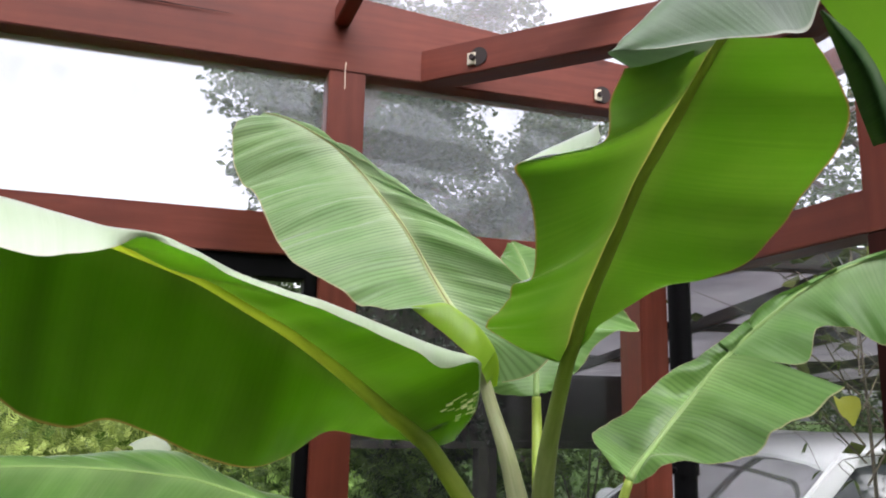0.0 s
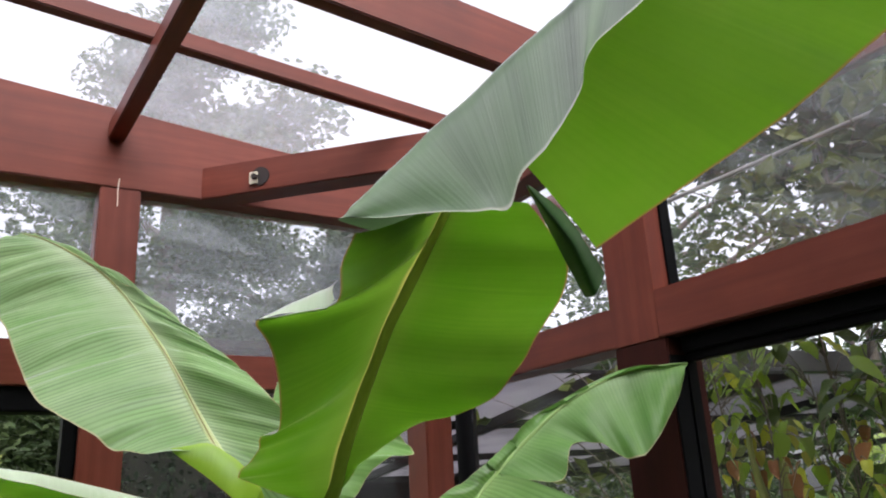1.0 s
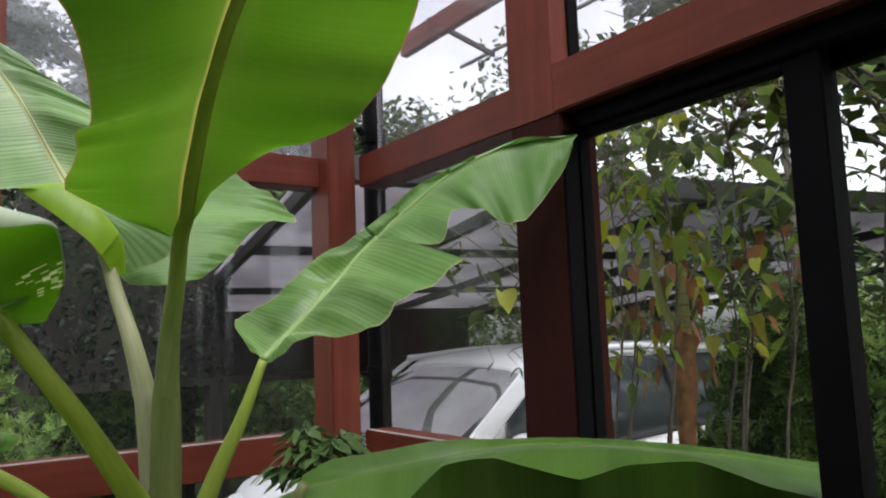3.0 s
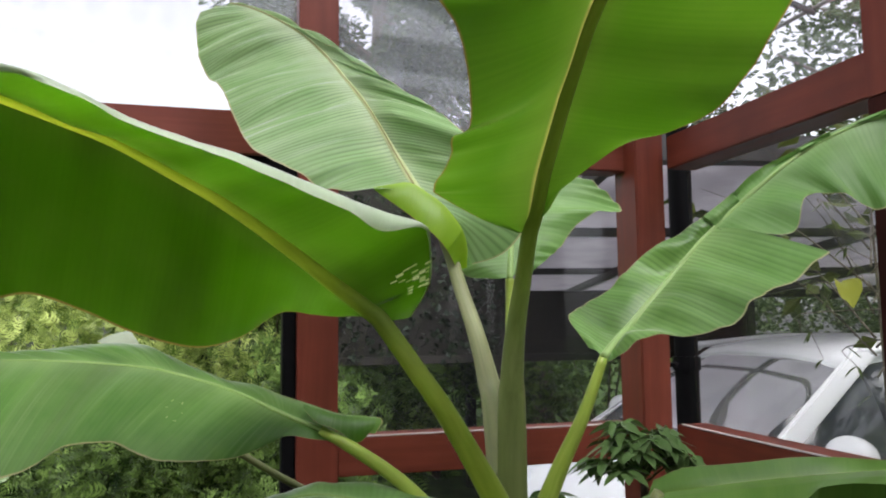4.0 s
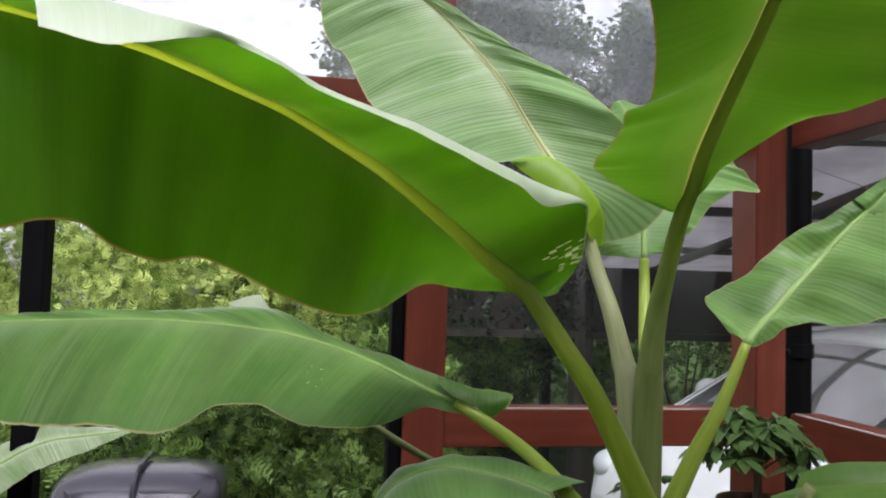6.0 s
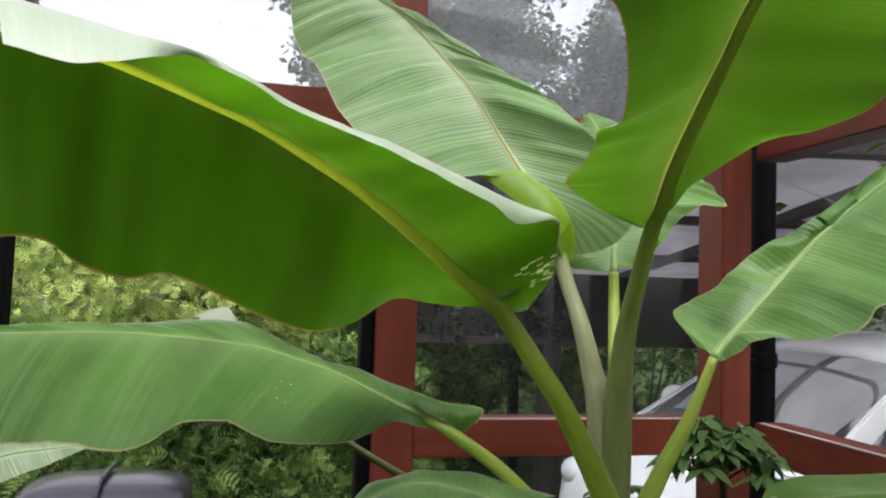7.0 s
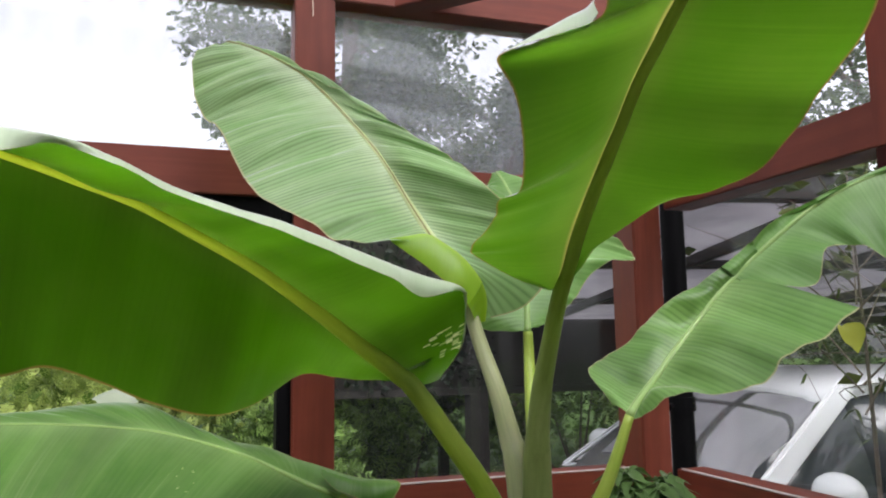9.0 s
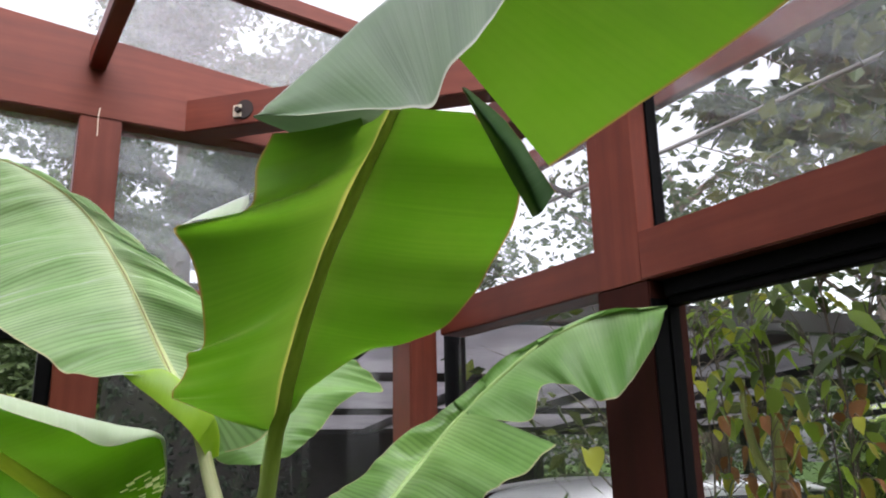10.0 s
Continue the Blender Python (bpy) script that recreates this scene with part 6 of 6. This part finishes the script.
def big_leaf(base, tip, width, droop, material, name, parent, n=8, notch=0.0):
    """One broad leaf from stalk end to tip, keeled and drooping."""
    a, b = Vector(base), Vector(tip)
    d = b - a
    s = d.cross(Vector((0, 0, 1)))
    s = s.normalized() if s.length > 1e-5 else Vector((1, 0, 0))
    lean = s.cross(d).normalized()
    verts, faces = [], []
    bend, curl = rng.uniform(-0.5, 0.5), rng.uniform(-0.1, 0.5)
    for i in range(n + 1):
        t = i / n
        p = a + d * t - Vector((0, 0, droop * t * t)) + s * (bend * width * math.sin(t * 2.6))
        w = width * math.sin(math.pi * min(0.985, 0.04 + t * 0.95)) ** 0.75 * (1 - 0.25 * t) * (1 - notch * abs(math.sin(t * 9)))
        lift = Vector((0, 0, (0.2 + curl) * w)) + lean * (0.7 * curl * w)
        verts += [p - s * w * (1 - 0.3 * curl) + lift, p, p + s * w * (1 - 0.25 * abs(curl)) + lift * (0.6 + 0.5 * math.sin(t * 7))]
    for i in range(n):
        k = i * 3
        faces += [(k, k + 1, k + 4, k + 3), (k + 1, k + 2, k + 5, k + 4)]
    return raw(name, verts, faces, material, parent, "", True)


HOUSE_LEAF = foliage("pot_plant_leaves", (0.022, 0.065, 0.014), (0.17, 0.28, 0.085), 0.3)
CLAY = plain("brown_clay_pot", (0.16, 0.085, 0.05), 0.75, 0, 0.2, 20, 0.3)


def palm_leaved(name, centre, z0, z1, heads, reach, label, seed):
    """A pot plant whose leaves stand in drooping fans of six."""
    r = random.Random(seed)
    ob = group_of(name, label, "plant")
    cx, cy = centre
    part("trunk", tube([(cx, cy, z0), (cx + 0.006, cy, (z0 + z1) / 2), (cx - 0.004, cy + 0.004, z1)], (0.011, 0.009, 0.006), 10, 8), BARK, ob, smooth=True)
    for h in range(heads):
        a = h * 2.4 + r.random()
        el = r.random()
        hub = Vector((cx + math.cos(a) * reach * (0.25 + 0.55 * el), cy + math.sin(a) * reach * (0.25 + 0.45 * el), z1 + 0.05 - 0.11 * el + r.random() * 0.03))
        part("leaf_stalk", tube([(cx, cy, z1 - 0.02 - 0.05 * el), Vector((cx, cy, z1)).lerp(hub, 0.6) + Vector((0, 0, 0.012)), hub], (0.003, 0.0022, 0.0015), 8, 5), HOUSE_LEAF, ob)
        for k in range(6):
            b = a + (k - 2.5) * 0.75 + r.random() * 0.3
            L = 0.045 + 0.035 * r.random()
            big_leaf(hub, hub + Vector((math.cos(b) * L, math.sin(b) * L, 0.012 - 0.02 * r.random())), 0.013 + 0.006 * r.random(), 0.015 + 0.025 * r.random(), HOUSE_LEAF, "leaf", ob)
    return ob


pot_b = group_of("plant_pot", "brown clay pot on the bench", "pot", group="pots on the bench")
part("vessel", turned([(0.055, 0.0), (0.06, 0.005), (0.075, 0.12), (0.082, 0.122), (0.084, 0.15), (0.074, 0.15), (0.07, 0.13)], (1.47, 2.1, 0.9925)), CLAY, pot_b, smooth=True)
palm_leaved("money_tree", (1.47, 2.1), 1.12, 1.27, 30, 0.15, "dark green house plant with fans of drooping leaves", 3)
pot_c = group_of("plant_pot", "small brown clay pot on the bench", "pot", group="pots on the bench")
part("vessel", turned([(0.04, 0.0), (0.055, 0.08), (0.06, 0.082), (0.06, 0.1), (0.052, 0.1), (0.05, 0.085)], (1.24, 2.12, 0.9925)), CLAY, pot_c, smooth=True)
palm_leaved("house_plant", (1.24, 2.12), 1.075, 1.13, 7, 0.11, "small dark green pot plant", 8)

# ---- climbing plant with turning leaves outside the side door ----
DRY_LEAF = foliage("dry_brown_leaves", (0.15, 0.06, 0.025), (0.42, 0.19, 0.07), 0.4)
GREEN_BIG = foliage("broad_green_leaves", (0.09, 0.17, 0.024), (0.32, 0.42, 0.06), 0.55)
GOLD_BIG = foliage("broad_yellow_leaves", (0.26, 0.32, 0.02), (0.55, 0.52, 0.06), 0.55)
STEM_Y = stalk_material("yellow_green_stem", (0.17, 0.19, 0.05), (0.28, 0.29, 0.09))
# backlit tones, glowing and dark, put into the leaf colours
LIME_BIG = foliage("backlit_lime_leaves", (0.16, 0.30, 0.02), (0.36, 0.50, 0.05), 0.6)
DARK_BIG = foliage("backlit_dark_leaves", (0.028, 0.052, 0.012), (0.11, 0.155, 0.032), 0.45)
SHEATH = plain("papery_brown_sheath", (0.19, 0.085, 0.032), 0.85, 0, 0.6, 26, 0.8)
vine = group_of("tall_garden_plant", "tall pale-stemmed plant with large green, yellow and brown leaves", "plant")
trunk_line = [(2.66, 1.97, -0.02), (2.64, 1.955, 0.8), (2.625, 1.94, 1.3), (2.62, 1.925, 1.6), (2.615, 1.92, 1.78), (2.61, 1.915, 1.88)]
part("stem", tube(trunk_line, (0.026, 0.023, 0.020, 0.018, 0.015, 0.009), 40, 12), STEM_Y, vine, "pale yellow-green ringed stem", smooth=True)
part("stem", tube([(2.62, 1.935, 1.52), (2.60, 1.985, 1.62), (2.59, 2.005, 1.76), (2.60, 2.01, 1.86)], (0.014, 0.014, 0.011, 0.007), 20, 10), STEM_Y, vine, "pale yellow-green side stem", smooth=True)
part("dry_sheath", tube([(2.63, 1.95, 1.10), (2.622, 1.945, 1.25), (2.612, 1.925, 1.40), (2.62, 1.928, 1.50), (2.62, 1.926, 1.54)], (0.024, 0.029, 0.034, 0.030, 0.020), 18, 9), SHEATH, vine, "papery brown sheath round the stem", smooth=True)
for k in range(9):
    z = 1.55 + 0.035 * k
    part("stem_ring", tube([(2.6195, 1.9265 - 0.001 * k, z), (2.6195, 1.9265 - 0.001 * k, z + 0.004)], (0.0195 - 0.0004 * k, 0.0195 - 0.0004 * k), 1, 12), SHEATH, vine)
spine = spline(trunk_line, 60)
for k, (y, z1) in enumerate(((1.72, 2.1), (1.83, 1.95), (2.08, 2.2), (2.16, 1.75), (1.64, 2.0), (1.92, 2.25), (2.0, 1.7), (1.78, 2.2), (2.14, 2.12))):
    x = 2.62 + 0.09 * math.sin(k * 2.1)
    line = [(x + 0.04, y + 0.05, -0.02), (x, y + 0.03, 1.1), (x + 0.02, y - 0.02, (1.1 + z1) / 2), (x, y, z1)]
    spine = spine + spline(line, 40)
    part("stem", tube(line, (0.006, 0.0045, 0.0035, 0.002), 24, 6), BARK, vine)
# where the leaves stand: y range, z range, number, length range, materials, how far they hang
CLUSTERS = (
    ((1.52, 2.24), (2.03, 2.34), 130, (0.05, 0.10), (DARK_BIG, DARK_BIG, GREEN_BIG, GREEN_BIG, GOLD_BIG), 0.4),
    ((1.88, 2.16), (1.84, 2.04), 48, (0.045, 0.08), (DARK_BIG, GREEN_BIG, LIME_BIG, GOLD_BIG), 0.5),
    ((2.08, 2.24), (1.93, 2.14), 26, (0.04, 0.075), (LIME_BIG, LIME_BIG, GREEN_BIG), 0.5),
    ((1.80, 2.12), (1.68, 1.86), 30, (0.05, 0.08), (YELLOW_LEAF, GOLD_BIG, DRY_LEAF, GREEN_BIG), 0.7),
    ((1.54, 1.66), (1.86, 2.0), 14, (0.08, 0.13), (GREEN_BIG, GREEN_BIG, DARK_BIG), 0.3),
    ((1.56, 1.70), (1.60, 1.74), 12, (0.06, 0.10), (GREEN_BIG, DARK_BIG, DRY_LEAF), 0.5),
    ((1.92, 2.22), (1.36, 1.68), 30, (0.045, 0.08), (DRY_LEAF, DRY_LEAF, GOLD_BIG, DARK_BIG), 0.9),
    ((2.10, 2.20), (1.42, 1.50), 5, (0.07, 0.10), (LIME_BIG, GREEN_BIG), 0.4),
    ((1.56, 2.14), (1.46, 1.84), 80, (0.04, 0.075), (GREEN_BIG, GOLD_BIG, LIME_BIG, YELLOW_LEAF, DRY_LEAF), 0.6),
)
for (ya, yb), (za, zb), count, (la, lb), mats, hang in CLUSTERS:
    for i in range(count):
        p = Vector((2.60 + rng.uniform(-0.14, 0.22), rng.uniform(ya, yb), rng.uniform(za, zb)))
        # two gaps in the crown through which the sky shows
        if any((p.y - gy) ** 2 + (p.z - gz) ** 2 < 0.0036 for gy, gz in ((1.66, 2.12), (1.99, 2.11), (1.80, 2.22))):
            continue
        L = rng.uniform(la, lb)
        a = rng.random() * 6.28
        c = min(spine, key=lambda q: (q - p - Vector((0, 0, -0.04))).length)
        part("leaf_stalk", tube([c, (c + p) / 2 + Vector((0, 0, 0.03)), p], (0.002, 0.0016, 0.0012), 5, 4), BARK, vine)
        flat = 1 - 0.75 * hang
        big_leaf(p, p + Vector((math.cos(a) * L * flat, math.sin(a) * L * flat, -L * hang * 0.9)), L * (0.30 if hang > 0.8 else 0.40), 0.35 * L, rng.choice(mats), "leaf", vine, 8, 0.12)
side_stem = [(2.02, 1.62, -0.02), (2.0, 1.7, 1.1), (1.95, 1.8, 1.5), (1.93, 1.88, 1.66)]
creeper = group_of("climbing_plant", "thin climber with yellow leaves close outside the glass", "plant")
part("stem", tube(side_stem, (0.004, 0.0038, 0.003, 0.0012), 24, 8), BARK, creeper, smooth=True)
for p, q, w in (((1.90, 1.93, 1.66), (1.84, 1.84, 1.62), 0.035), ((1.93, 1.78, 1.44), (1.85, 1.74, 1.40), 0.03), ((1.95, 1.7, 1.36), (1.87, 1.66, 1.34), 0.032)):
    big_leaf(p, q, w, 0.02, GOLD_BIG, "leaf", creeper, 7, 0.1)
# thin hanging sprays of narrow leaves outside the corner pane
for k in range(16):
    y = rng.uniform(1.66, 2.24)
    x = 1.93 + 0.25 * rng.random()
    z = rng.uniform(1.5, 2.02)
    spray = [(x, y, z), (x + 0.01, y - 0.02, z - 0.05), (x + 0.02, y - 0.05, z - 0.12)]
    part("sprig", tube([(2.0, 1.72, min(z + 0.05, 1.6))] + spray, (0.0015, 0.0012, 0.001, 0.0008), 12, 4), BARK, creeper)
    for m in range(5):
        p = Vector(spray[m % 3])
        a = rng.random() * 6.28
        big_leaf(p, p + Vector((math.cos(a) * 0.035, math.sin(a) * 0.035, -0.02)), 0.005, 0.01, DARK_BIG, "leaf", creeper, 4)
bush("shrub", (3.25, 2.0, 1.72), (0.22, 0.42, 0.42), 700, 0.03, 92, TREE_LEAF, "tall dark shrub behind the pale-stemmed plant")
bush("shrub", (3.05, 1.62, 1.2), (0.26, 0.26, 0.38), 2200, 0.016, 91, SHRUB_LEAF, "dense shrub with small green leaves")
bush("shrub", (3.14, 1.98, 1.33), (0.2, 0.2, 0.32), 2600, 0.016, 93, SHRUB_LEAF, "dense shrub with small green leaves")
bush("shrub", (3.2, 1.9, 1.52), (0.15, 0.16, 0.15), 1300, 0.016, 94, HEDGE_LEAF, "bright green garden shrub")
